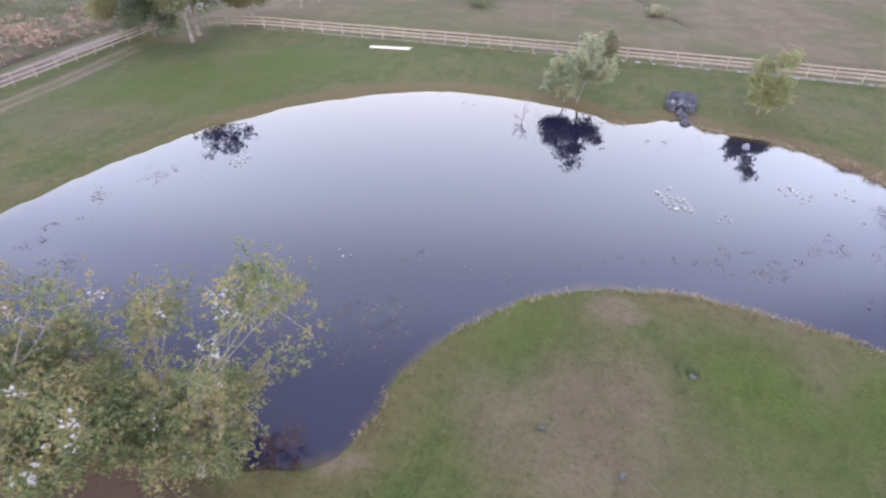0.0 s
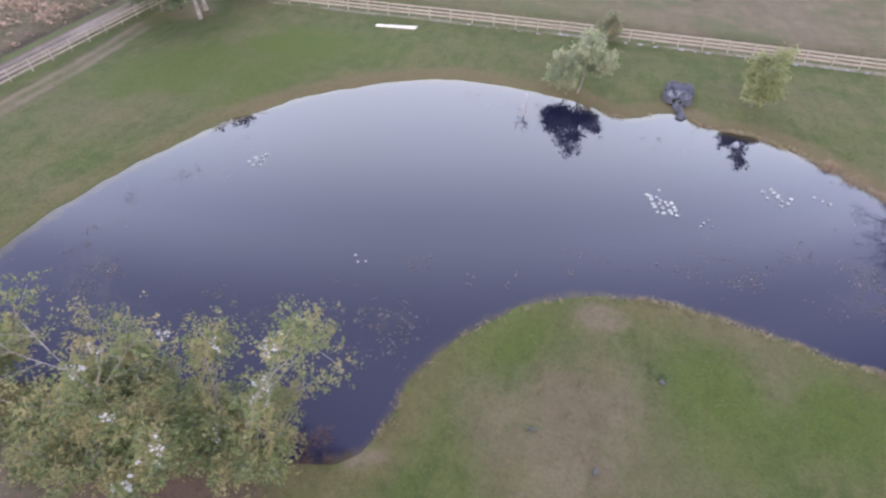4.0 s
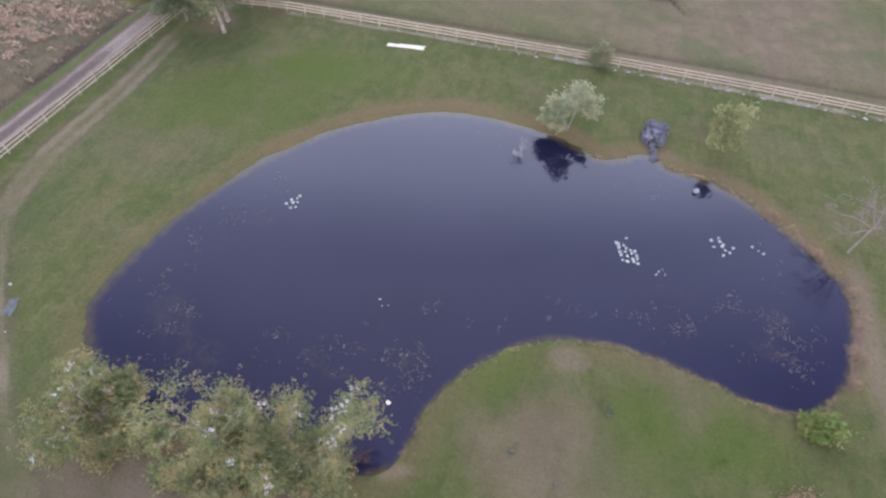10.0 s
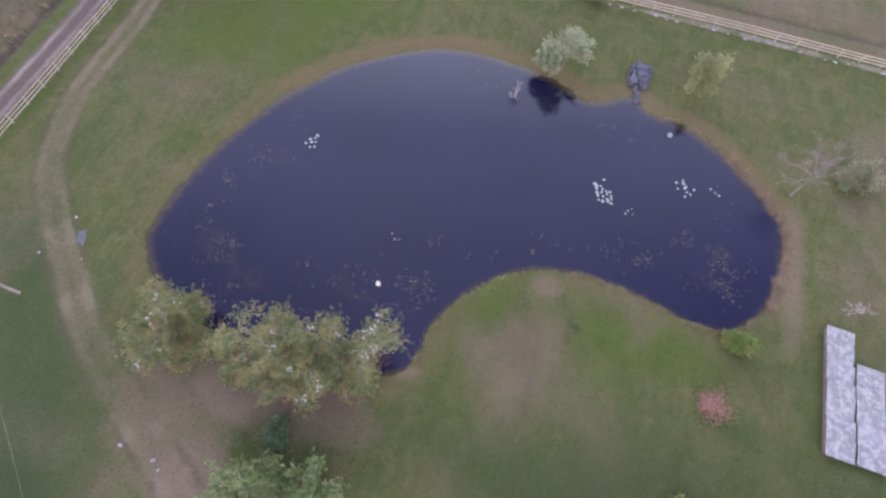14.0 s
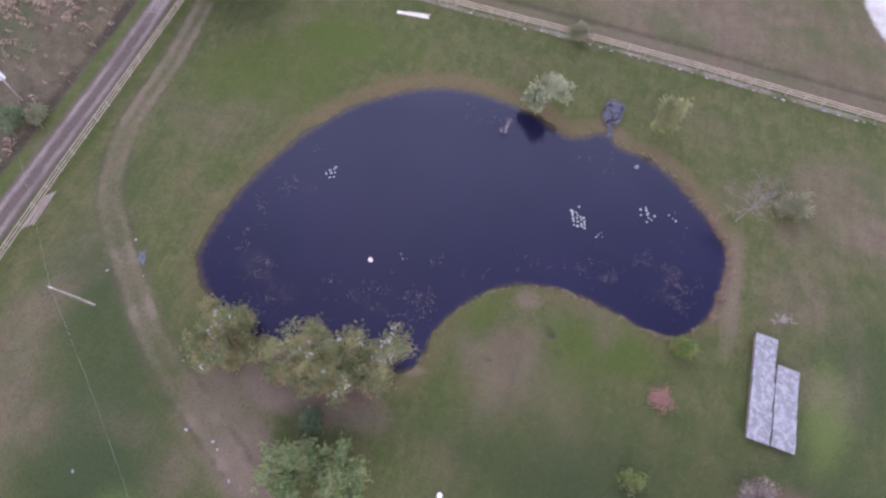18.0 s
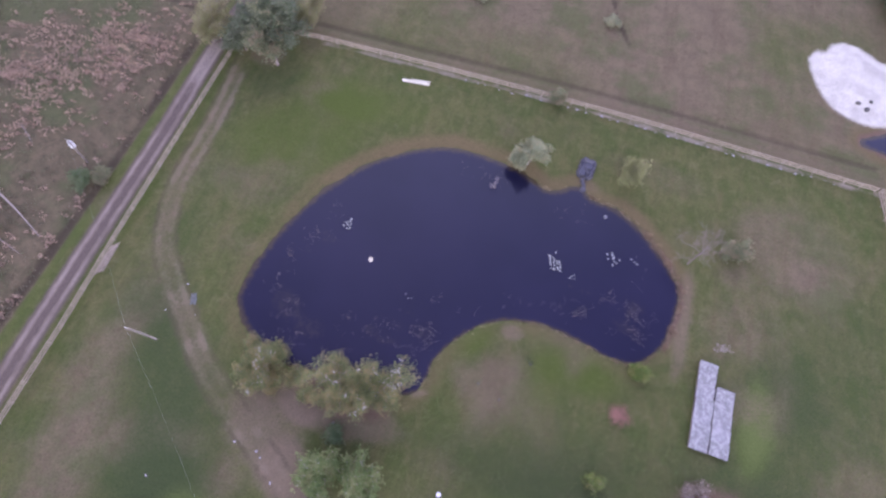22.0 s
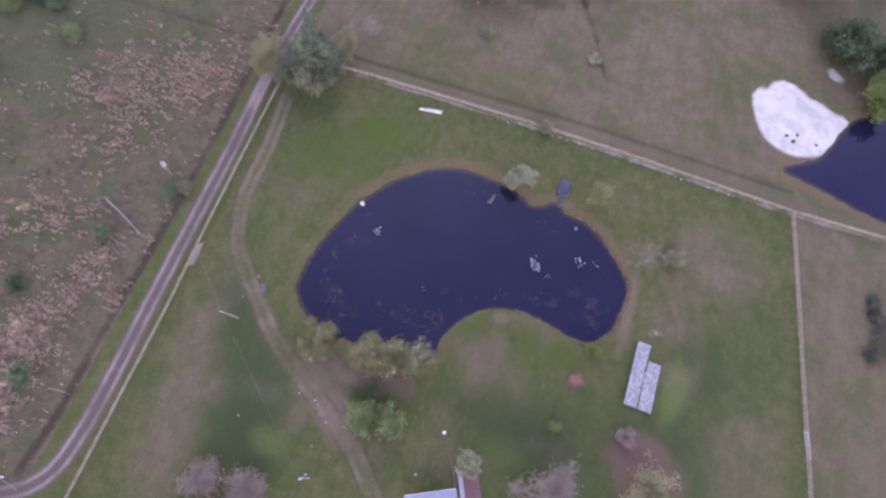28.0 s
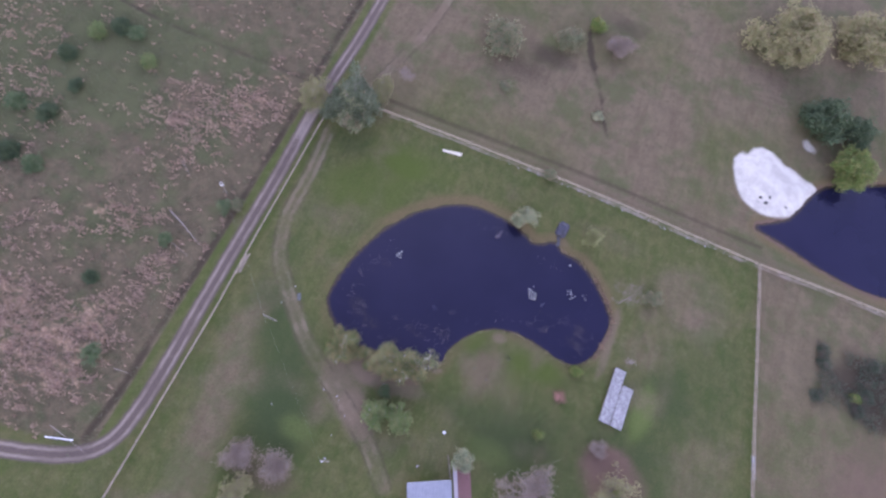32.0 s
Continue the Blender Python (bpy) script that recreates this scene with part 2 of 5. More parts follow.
def shore(x, y):
    """Distance from the nearest shoreline, negative in the water, with small bays."""
    best = None
    for poly in (POND, POND_FAR):
        near = (x > poly[:, 0].min() - 12) & (x < poly[:, 0].max() + 12) & (y > poly[:, 1].min() - 12) & (y < poly[:, 1].max() + 12)
        d = np.full(x.shape, 12.0)
        d[near] = far(poly, x[near], y[near], True)
        d[inside(poly, x, y)] *= -1
        best = d if best is None else np.minimum(best, d)
    return best + 0.5 * (cloudy(x, y, 1.6, 2, 1) - 0.5)


WEED_BEDS = [(-27, 9.1, 2.2, 1.8), (-30.8, 11.5, 2.2, 2.4), (-19.3, 11.8, 1.3, 0.8), (-13, 14.2, 2.2, 0.6), (-15.8, 15.5, 1.2, 0.5), (-12.6, 18.4, 0.9, 0.6), (9.4, 26.4, 1.3, 1.1), (6.3, 26.2, 1.1, 0.6), (4, 26.2, 0.6, 0.5), (-29.6, 22.1, 2.2, 0.9), (-16.6, 11, 1.8, 0.6), (12.5, 22.8, 1.8, 1.2), (-33.5, 16.5, 1, 2.5), (-12.4, 11.4, 1.4, 2.6), (-16, 13.2, 3.6, 0.7), (-9.8, 17.6, 2.2, 0.6), (-23, 12.4, 1.2, 0.7), (13.5, 25.5, 1.6, 1.4), (4, 22.6, 3.5, 0.6), (14.8, 21.8, 1.4, 1.4), (-31.5, 19.5, 0.8, 1.6)]
SAND = spline([(36.2, 79.0), (37.4, 84.8), (42.0, 88.1), (48.5, 86.5), (56.5, 84.0), (57.5, 80.0), (54.0, 74.5), (50.0, 71.5), (45.0, 70.3), (39.4, 72.4)], True)


def brush_field(x, y):
    """How thickly cut brush lies over the rough field, 0 to 1."""
    heap = 0.95 * blot(x, y, -86, -19, 16, 8, 6, 0.7) + 0.8 * blot(x, y, -73, -8.5, 6.5, 3.2, 35, 0.6) + 0.7 * blot(x, y, -70.5, 1.5, 3.0, 5.5, -10, 0.6) + 0.5 * blot(x, y, -72, -20, 4.5, 5, 0, 0.7)
    heap = heap + 0.65 * blot(x, y, -84, 8, 9, 4.5, 20, 0.8) + 0.45 * blot(x, y, -72, 42, 7, 14, -20, 0.8) + 0.4 * blot(x, y, -82, 28, 6, 9, 20, 0.8) + 0.4 * blot(x, y, -100, -5, 12, 9, 0, 0.8)
    return np.clip(0.08 + 0.36 * step(cloudy(x, y, 16, 3, 11), 0.48, 0.68) + heap, 0, 1.0)


def height(x, y):
    x, y = np.asarray(x, float), np.asarray(y, float)
    sd = shore(x, y)
    z = np.where(sd > 0, 0.16 * step(sd, -0.8, 1.2) - 0.04 + 0.05 * step(sd, 0, 7), -1.4 * step(-sd, -0.6, 6))
    z = np.where(sd > 0, z, np.minimum(z, -0.01))
    z = z + 0.07 * (cloudy(x, y, 9, 3, 6) - 0.5) * step(sd, 0.5, 3)
    z = z + 0.06 * step(2.4 - far(ROAD, x, y), 0, 1.4)
    z = z - 0.32 * step(1.7 - far(DITCH, x, y), 0, 1.6) - 0.35 * step(1.3 - far(DITCH_FIELD, x, y), 0, 1.2)
    z = z - 0.3 * step(1.4 - far(DITCH_NORTH, x, y), 0, 1.3) - 0.3 * step(1.0 - far(RUN_NORTH, x, y), 0, 0.9)
    z = z - 0.7 * step(-x, 43, 57)
    wild = step(-62.5 - x, 0, 3)
    z = z + wild * (0.35 * (cloudy(x, y, 2.2, 3, 9) - 0.4) + 0.5 * (cloudy(x, y, 14, 2, 8) - 0.5))
    ins = inside(SAND, x, y)
    z = z + np.where(ins, 0.8 * step(far(SAND, x, y, True), 0, 6) * (0.7 + 0.6 * cloudy(x, y, 4, 3, 4)), 0)
    return z


def axis(lo, hi, cell, out):
    mid = np.arange(lo, hi + cell / 2, cell)
    grow = np.cumsum(cell * 1.35 ** np.arange(1, 26))
    grow = np.append(grow[grow < out], out)
    return np.concatenate([lo - grow[::-1], mid, hi + grow])


# ---- materials ----
def ground_material():
    k = Nodes("ground")
    big, mid, fine, grain = k.noise(0.05, 3), k.noise(0.35, 4), k.noise(2.2, 5, 0.7), k.noise(14, 4, 0.7)
    streak = k.noise(0.5, 4, 0.6, 0.5, k.stretch(1.0, 0.16, 1.0, 0.35))
    edge = k.math("SUBTRACT", k.math("ADD", k.math("MULTIPLY", fine, 0.6), k.math("MULTIPLY", grain, 0.4)), 0.5)

    def worn(name, lo=0.3, hi=0.7, amount=0.6):
        return k.ramp(k.math("ADD", k.attr(name), k.math("MULTIPLY", edge, amount)), lo, hi)

    green = k.mix(k.ramp(mid, 0.35, 0.65), (0.074, 0.091, 0.036), (0.094, 0.103, 0.045))
    green = k.mix(k.ramp(streak, 0.45, 0.7, 0, 0.5), green, (0.112, 0.103, 0.055))
    patch = k.noise(0.9, 5, 0.7, 0.4)
    green = k.mix(k.ramp(patch, 0.48, 0.72, 0, 0.40), green, (0.138, 0.116, 0.072))
    green = k.mix(k.ramp(k.noise(0.22, 5, 0.65, 0.6), 0.46, 0.62, 0, 0.75), green, (0.060, 0.086, 0.028))
    mown = k.noise(1.6, 5, 0.7, 0.3, k.stretch(1.0, 0.22, 1.0, -0.12))
    green = k.mix(k.ramp(mown, 0.5, 0.72, 0, 0.5), green, (0.050, 0.070, 0.030))
    green = k.mix(k.ramp(mown, 0.5, 0.3, 0, 0.35), green, (0.118, 0.124, 0.064))
    green = k.mix(k.ramp(k.noise(3.2, 4, 0.75), 0.55, 0.70, 0, 0.4), green, (0.035, 0.055, 0.022))
    clump = k.noise(0.55, 6, 0.72, 0.6)
    green = k.mix(k.ramp(clump, 0.52, 0.66, 0, 0.45), green, (0.046, 0.072, 0.026))
    green = k.mix(k.ramp(clump, 0.47, 0.34, 0, 0.40), green, (0.132, 0.128, 0.078))
    green = k.mix(worn("lush", 0.2, 1.1, 1.0), green, (0.068, 0.097, 0.026))
    green = k.mix(worn("dull", 0.2, 1.1, 1.0), green, (0.046, 0.066, 0.031))
    straw = k.mix(k.ramp(mid, 0.3, 0.7), (0.128, 0.106, 0.083), (0.156, 0.132, 0.100))
    straw = k.mix(k.ramp(streak, 0.4, 0.7, 0, 0.55), straw, (0.108, 0.084, 0.064))
    straw = k.mix(k.ramp(k.noise(0.09, 5, 0.65), 0.45, 0.64, 0, 0.75), straw, (0.082, 0.098, 0.050))
    straw = k.mix(k.ramp(patch, 0.5, 0.7, 0, 0.4), straw, (0.085, 0.062, 0.045))
    green = k.mix(worn("spring", 0.2, 1.0, 1.0), green, (0.098, 0.132, 0.048))
    col = k.mix(worn("dry", 0.25, 0.85, 0.9), green, straw)
    col = k.mix(worn("bank", 0.25, 0.9, 0.7), col, (0.124, 0.102, 0.062))
    weeds = k.mix(k.ramp(k.noise(0.8, 5, 0.75, 0.5), 0.36, 0.64), (0.142, 0.116, 0.088), (0.088, 0.080, 0.056))
    weeds = k.mix(k.ramp(k.math("ADD", k.noise(0.11, 4, 0.65), k.math("MULTIPLY", k.attr("verdant"), 0.24)), 0.49, 0.68, 0, 0.75), weeds, (0.078, 0.096, 0.050))
    weeds = k.mix(k.ramp(k.noise(1.1, 5, 0.75, 0.8), 0.56, 0.70, 0, 0.8), weeds, (0.030, 0.026, 0.020))
    col = k.mix(worn("rough", 0.3, 0.7), col, weeds)
    scrap = k.math("ADD", k.attr("litter"), k.math("MULTIPLY", k.math("SUBTRACT", k.noise(0.36, 5, 0.72, 0.8, k.stretch(0.75, 1.3, 1.0, -0.3)), 0.5), 3.4))
    col = k.mix(k.ramp(scrap, 0.84, 1.35, 0, 0.8), col, k.mix(k.ramp(k.noise(1.3, 4, 0.7, 0.6), 0.36, 0.64), (0.56, 0.40, 0.325), (0.20, 0.142, 0.11)))
    earth = k.mix(k.ramp(mid, 0.3, 0.7), (0.172, 0.138, 0.116), (0.142, 0.115, 0.096))
    earth = k.mix(k.ramp(grain, 0.4, 0.75, 0, 0.4), earth, (0.225, 0.178, 0.155))
    wander = k.math("MULTIPLY", k.math("SUBTRACT", k.noise(0.7, 4), 0.5), 0.9)
    td = k.math("ADD", k.attr("track_d"), wander)
    wheel = k.ramp(k.math("ABSOLUTE", k.math("SUBTRACT", td, 0.85)), 0.15, 0.65, 1, 0)
    tread = k.math("MULTIPLY", k.math("ADD", k.math("MULTIPLY", wheel, 0.10), k.ramp(td, 0.5, 3.4, 0.62, 0)), k.ramp(k.noise(0.12, 3), 0.3, 0.6, 0.55, 1.05))
    bare = k.math("ADD", k.math("MAXIMUM", k.attr("earth"), tread), k.math("MULTIPLY", edge, 0.8))
    col = k.mix(k.ramp(bare, 0.22, 1.1, 0, 0.92), col, earth)
    col = k.mix(k.math("MULTIPLY", k.math("MULTIPLY", wheel, k.ramp(k.noise(0.16, 3), 0.50, 0.64)), 0.28), col, (0.25, 0.215, 0.20))
    rut = k.ramp(k.math("ABSOLUTE", k.math("SUBTRACT", td, 1.5)), 0.1, 0.45, 1, 0)
    col = k.mix(k.math("MULTIPLY", rut, k.ramp(k.noise(0.2, 4, 0.6, 0.3), 0.40, 0.58, 0, 0.38)), col, (0.072, 0.061, 0.050))
    col = k.mix(worn("leaves", 0.3, 0.9, 0.9), col, (0.135, 0.094, 0.084))
    gravel = k.mix(k.ramp(grain, 0.35, 0.7), (0.092, 0.075, 0.076), (0.148, 0.122, 0.126))
    gravel = k.mix(k.ramp(streak, 0.45, 0.75, 0, 0.5), gravel, (0.115, 0.095, 0.088))
    rd = k.math("ADD", k.attr("road_d"), k.math("MULTIPLY", wander, 0.6))
    gravel = k.mix(k.math("MULTIPLY", k.ramp(k.math("ABSOLUTE", k.math("SUBTRACT", rd, 0.8)), 0.1, 0.45, 1, 0), k.ramp(k.noise(0.1, 3), 0.35, 0.6, 0.25, 0.8)), gravel, (0.27, 0.235, 0.24))
    col = k.mix(k.ramp(rd, 1.15, 1.8, 1, 0), col, gravel)
    col = k.mix(worn("rut", 0.4, 0.9, 0.9), col, (0.29, 0.255, 0.265))
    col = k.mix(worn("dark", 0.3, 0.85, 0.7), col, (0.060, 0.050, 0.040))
    col = k.mix(worn("sand", 0.25, 0.8, 0.8), col, k.mix(k.ramp(mid, 0.35, 0.65), (0.56, 0.56, 0.60), (0.44, 0.44, 0.48)))
    col = k.mix(worn("mud", 0.35, 0.65, 0.3), col, (0.060, 0.045, 0.032))
    col = k.mix(k.ramp(grain, 0.45, 0.8, 0, 0.35), col, k.mix(0.5, col, (0.02, 0.02, 0.01)))
    tuft = k.noise(5.0, 3, 0.6)
    col = k.mix(k.ramp(tuft, 0.50, 0.68, 0, 0.45), col, k.mix(1.0, col, (0.52, 0.58, 0.50), "MULTIPLY"))
    col = k.mix(k.ramp(tuft, 0.46, 0.30, 0, 0.35), col, k.mix(1.0, col, (1.42, 1.36, 1.30), "MULTIPLY"))
    col = k.mix(1.0, col, (0.735, 0.690, 0.530), "MULTIPLY")
    relief = k.math("ADD", k.math("MULTIPLY", fine, 0.7), k.math("MULTIPLY", grain, 0.3))
    return k.finish(col, 0.95, 0, k.bump(relief, 0.6, 0.12), spec=0.12)


def water_material():
    k = Nodes("water")
    shallow = k.ramp(k.math("ADD", k.attr("shallow"), k.math("MULTIPLY", k.math("SUBTRACT", k.noise(1.3, 4), 0.5), 0.8)), 0.35, 1.0)
    weed = k.ramp(k.math("ADD", k.attr("weed"), k.math("MULTIPLY", k.math("SUBTRACT", k.noise(1.4, 6, 0.75, 0.8), 0.5), 2.6)), 0.75, 1.25, 0, 0.4)
    col = k.mix(k.ramp(k.noise(0.08, 2), 0.3, 0.7), (0.0062, 0.0062, 0.0165), (0.0085, 0.008, 0.020))
    col = k.mix(weed, col, (0.032, 0.026, 0.022))
    col = k.mix(shallow, col, (0.040, 0.030, 0.014))
    ripple = k.noise(2.5, 3, 0.5)
    return k.finish(col, 0.008, 0, k.bump(ripple, 0.010, 0.02), ior=1.333, spec=0.5)


GROUND, WATER = ground_material(), water_material()
BOARD = plain("fence board", (0.30, 0.245, 0.185), (0.235, 0.19, 0.145), 1.2, 0.85)
POST = plain("fence post", (0.29, 0.24, 0.195), (0.225, 0.188, 0.155), 1.5, 0.9)
STONE = plain("pale stone", (0.27, 0.25, 0.24), (0.20, 0.185, 0.18), 2.0, 0.9)
BARK = plain("bark", (0.16, 0.13, 0.11), (0.26, 0.22, 0.19), 2.0, 0.95, 0.6)
PALE_BARK = plain("pale bark", (0.46, 0.41, 0.37), (0.34, 0.30, 0.27), 2.0, 0.9, 0.4)
GREY_TWIG = plain("bare twigs", (0.30, 0.255, 0.235), (0.22, 0.185, 0.17), 1.0, 0.95, 0.2)


# ---- building helpers ----
def part(name, bm, material, parent, label="", smooth=False):
    """One mesh object under a thing, or a thing of its own where parent is None."""
    me = bpy.data.meshes.new(name)
    if isinstance(bm, tuple):
        me.from_pydata(*bm)
    else:
        bm.to_mesh(me)
        bm.free()
    me.materials.append(material)
    if smooth:
        me.polygons.foreach_set("use_smooth", [True] * len(me.polygons))
    ob = new(name, me)
    ob.parent = parent
    if label:
        ob["label"] = label
    return ob


def shared(name, ob, parent, m):
    """Another piece on the mesh of ob."""
    o = new(name, ob.data)
    o.parent = parent
    o.matrix_local = m
    return o


def thing(name, x, y, z, label, category, group="", turn=0.0, kind=""):
    e = new(name)
    e.empty_display_size = 0.3
    e.matrix_world = pose(x, y, z, 0, 0, turn)
    return tagged(e, label, category, group, kind)


def box(bm, sx, sy, sz, m=None, bevel=0.0):
    """A block with its base in the middle of its floor."""
    r = bmesh.ops.create_cube(bm, size=1.0, matrix=(m or Matrix()) @ Matrix.Translation((0, 0, sz / 2)) @ Matrix.Diagonal((sx, sy, sz, 1)))
    if bevel:
        edges = list({e for v in r["verts"] for e in v.link_edges})
        bmesh.ops.bevel(bm, geom=edges, offset=bevel, segments=1, affect="EDGES")


# ---- the ground: one sheet ----
gx, gy = axis(-135, 110, 0.65, 3500), axis(-62, 140, 0.65, 3500)
X, Y = np.meshgrid(gx, gy)
x, y = X.ravel(), Y.ravel()
z = height(x, y)
me = bpy.data.meshes.new("ground")
nx, ny = len(gx), len(gy)
idx = np.arange(nx * ny).reshape(ny, nx)
quads = np.stack([idx[:-1, :-1], idx[:-1, 1:], idx[1:, 1:], idx[1:, :-1]], -1).reshape(-1, 4)
me.from_pydata(np.stack([x, y, z], -1).tolist(), [], quads.tolist())
me.materials.append(GROUND)
me.polygons.foreach_set("use_smooth", [True] * len(me.polygons))


def ground_z(px, py):
    """The ground's height at a place, from the sheet itself."""
    i, j = int(np.searchsorted(gx, px)) - 1, int(np.searchsorted(gy, py)) - 1
    u, v = (px - gx[i]) / (gx[i + 1] - gx[i]), (py - gy[j]) / (gy[j + 1] - gy[j])
    g = z.reshape(ny, nx)
    return float((g[j, i] * (1 - u) + g[j, i + 1] * u) * (1 - v) + (g[j + 1, i] * (1 - u) + g[j + 1, i + 1] * u) * v)


ground = tagged(new("ground", me), "mown green lawn with worn dirt tracks and dry grass", "ground", kind="structure")


def mask(ob, name, values):
    ob.data.attributes.new(name, "FLOAT", "POINT").data.foreach_set("value", np.asarray(values, np.float32))


sd = shore(x, y)
road_d, track_d, north_d = far(ROAD, x, y), far(TRACK, x, y), far(TRACK_NORTH, x, y)
fence_n = np.interp(x, [p[0] for p in FENCE_NORTH + FENCE_NORTH_EAST[1:]], [p[1] for p in FENCE_NORTH + FENCE_NORTH_EAST[1:]])
fence_e = np.interp(y, [p[1] for p in FENCE_EAST[::-1]], [p[0] for p in FENCE_EAST[::-1]])
rough = step(-61.6 - x, -0.6, 1.2) * step(y + 33 - 0.12 * (x + 60), 0, 4)
north = step(y - fence_n, 0, 1.0) * step(x + 57, 0, 2) * (1 - rough)
east = step(x - fence_e, 0, 1.0) * (1 - north)
lawn = (1 - north) * (1 - east) * (1 - rough)
c1, c2 = cloudy(x, y, 22, 3, 2), cloudy(x, y, 9, 3, 5)
dry = north * (0.70 + 1.0 * (c1 - 0.5)) + east * (0.75 + 0.6 * (c1 - 0.5)) + lawn * (0.14 + 1.4 * np.maximum(0, c2 - 0.50))
dry += 0.40 * blot(x, y, -1.6, 11.5, 3.0, 5.5, 0, 1.0) + 0.36 * blot(x, y, -3.5, 7.5, 5, 4, 0, 1.0) + 0.28 * blot(x, y, 5, 7, 2.6, 6, 0, 0.9) + 0.6 * blot(x, y, -46, -18, 4.5, 24, 8, 0.8)
dry += 0.5 * blot(x, y, 34, 42, 10, 8) + 0.35 * blot(x, y, 14, 48, 9, 3) + 0.4 * blot(x, y, 45, 5, 8, 14) + 0.3 * blot(x, y, -7, 10.5, 1.4, 2.6, 30, 0.8)
mask(ground, "dry", np.clip(dry, 0, 1))
lush = 0.75 * blot(x, y, -40, 36, 11, 8, 30) + 0.6 * blot(x, y, -33, 46, 13, 4) + 1.25 * blot(x, y, 30.3, 15, 2.2, 6) + 0.6 * blot(x, y, -33, -14, 9, 8)
lush += 0.95 * blot(x, y, 7.5, 15, 6.5, 2.8, -8, 0.7) + 0.6 * blot(x, y, 4, 11, 3, 3, 0, 0.8) + 0.85 * blot(x, y, -6.3, 14.6, 1.9, 3.6, -35, 0.7) + 0.5 * blot(x, y, -7, 7, 3, 3, 0, 0.8) + 0.5 * blot(x, y, 8, -3, 8, 4) + 0.5 * blot(x, y, -55.5, 20, 1.2, 70) + 0.6 * blot(x, y, -61, 10, 0.9, 70) + 0.5 * blot(x, y, -50, 75, 3, 22)
mask(ground, "lush", np.clip(lush, 0, 1))
mask(ground, "spring", np.clip(0.9 * blot(x, y, 30.6, 15, 2.6, 6.5, -4, 0.7) + 0.7 * blot(x, y, -31, -14, 4, 3, 0, 0.8) + 0.5 * blot(x, y, 4, -4, 7, 3, 0, 0.8) + 0.55 * blot(x, y, -7.5, 16, 1.6, 3, -40, 0.8) + 0.15 * blot(x, y, -41, 30, 6, 8, 0, 0.9), 0, 1))
mask(ground, "dull", np.clip(0.55 * blot(x, y, 41, 24, 11, 20, 0, 0.8) + 1.0 * blot(x, y, -36, -11, 8, 15, 25, 0.8) + 0.3 * blot(x, y, 0, 1, 10, 4, 0, 0.9) + 0.5 * blot(x, y, -48, 12, 5, 14, 0, 0.8) + 0.55 * blot(x, y, 10, 2, 15, 9, 0, 0.9) + 0.5 * blot(x, y, 38, -8, 16, 12, 0, 0.8) + 0.6 * blot(x, y, -48, 46, 5, 6) + 1.1 * np.maximum(0, cloudy(x, y, 13, 4, 51) - 0.5) * (1 - blot(x, y, 0, 12, 14, 9, 0, 0.6)), 0, 1))
mask(ground, "bank", np.clip((1 - step(sd, 0.8, 4.2)) * (sd > 0) * (0.56 + 0.6 * cloudy(x, y, 6, 3, 7)) * (0.6 + 0.4 * step(y, 20, 34)), 0, 1))
mask(ground, "rough", rough)
mask(ground, "verdant", np.clip(blot(x, y, -112, 32, 22, 18) + 0.8 * blot(x, y, -95, 50, 20, 8) + 0.7 * blot(x, y, -76, 30, 6, 5) + 0.6 * blot(x, y, -86, 6, 9, 5), 0, 1))
mask(ground, "litter", rough * brush_field(x, y))
fan = blot(x, y, -27, -4, 8, 3.6, -33) + 0.9 * blot(x, y, -20.5, -9, 5, 3, -45) + 0.6 * blot(x, y, -22, 1.5, 8, 2.5) + 0.55 * blot(x, y, -5, -7, 4, 5)
earth = 0.8 * fan
earth = np.maximum(earth, 0.8 * blot(x, y, 19.8, 26, 1.3, 9) + 0.85 * blot(x, y, -1.9, 17.3, 1.7, 1.3) + 0.9 * blot(x, y, -10.9, 6.1, 1.1, 0.6, 25) + 0.75 * blot(x, y, -19, 0.8, 8, 3.0) + 0.6 * blot(x, y, -26, 0.5, 5, 3) + 0.5 * blot(x, y, -2, 56, 2.5, 1.2) + 0.55 * blot(x, y, 3.5, 42.6, 2.5, 1.2))
earth = np.maximum(earth, 0.55 * (1 - step(np.abs(y - fence_n - 1.8), 0.6, 2.0)) * step(x + 46, 0, 3))
earth = np.maximum(earth, 0.75 * blot(x, y, -51, 49, 3.5, 3.2))
mask(ground, "earth", earth * (1 - rough))
mask(ground, "leaves", np.clip(1.0 * (1 - step(sd, 0.1, 1.7)) * (sd > -0.3) * step(x, 10, 13) * step(y, 19, 22) * (0.3 + 1.1 * cloudy(x, y, 1.5, 3, 41)) + 0.75 * blot(x, y, 29, -1, 7.5, 6.5) + 0.6 * blot(x, y, 25.5, 4.5, 4.5, 3.5, 0, 0.9) + 0.55 * blot(x, y, -33, -23, 9, 4) + 0.95 * blot(x, y, -19.5, 2.6, 6, 2.4, 0, 0.7) + 0.5 * blot(x, y, 62, 104, 9, 6)
     + 0.5 * blot(x, y, 13, -8, 6, 3) + 0.62 * blot(x, y, 83, 15, 17, 20, 0, 0.6), 0, 1))
mask(ground, "road_d", np.minimum(road_d, 8))
mask(ground, "track_d", np.minimum(np.minimum(track_d, north_d + 0.3), 8))
foot = (1 - step(np.abs(y - fence_n + 0.35), 0.3, 0.9)) * step(x + 46, 0, 3) * step(104 - x, 0, 3) * (0.5 + 0.6 * cloudy(x, y, 3, 2, 17))
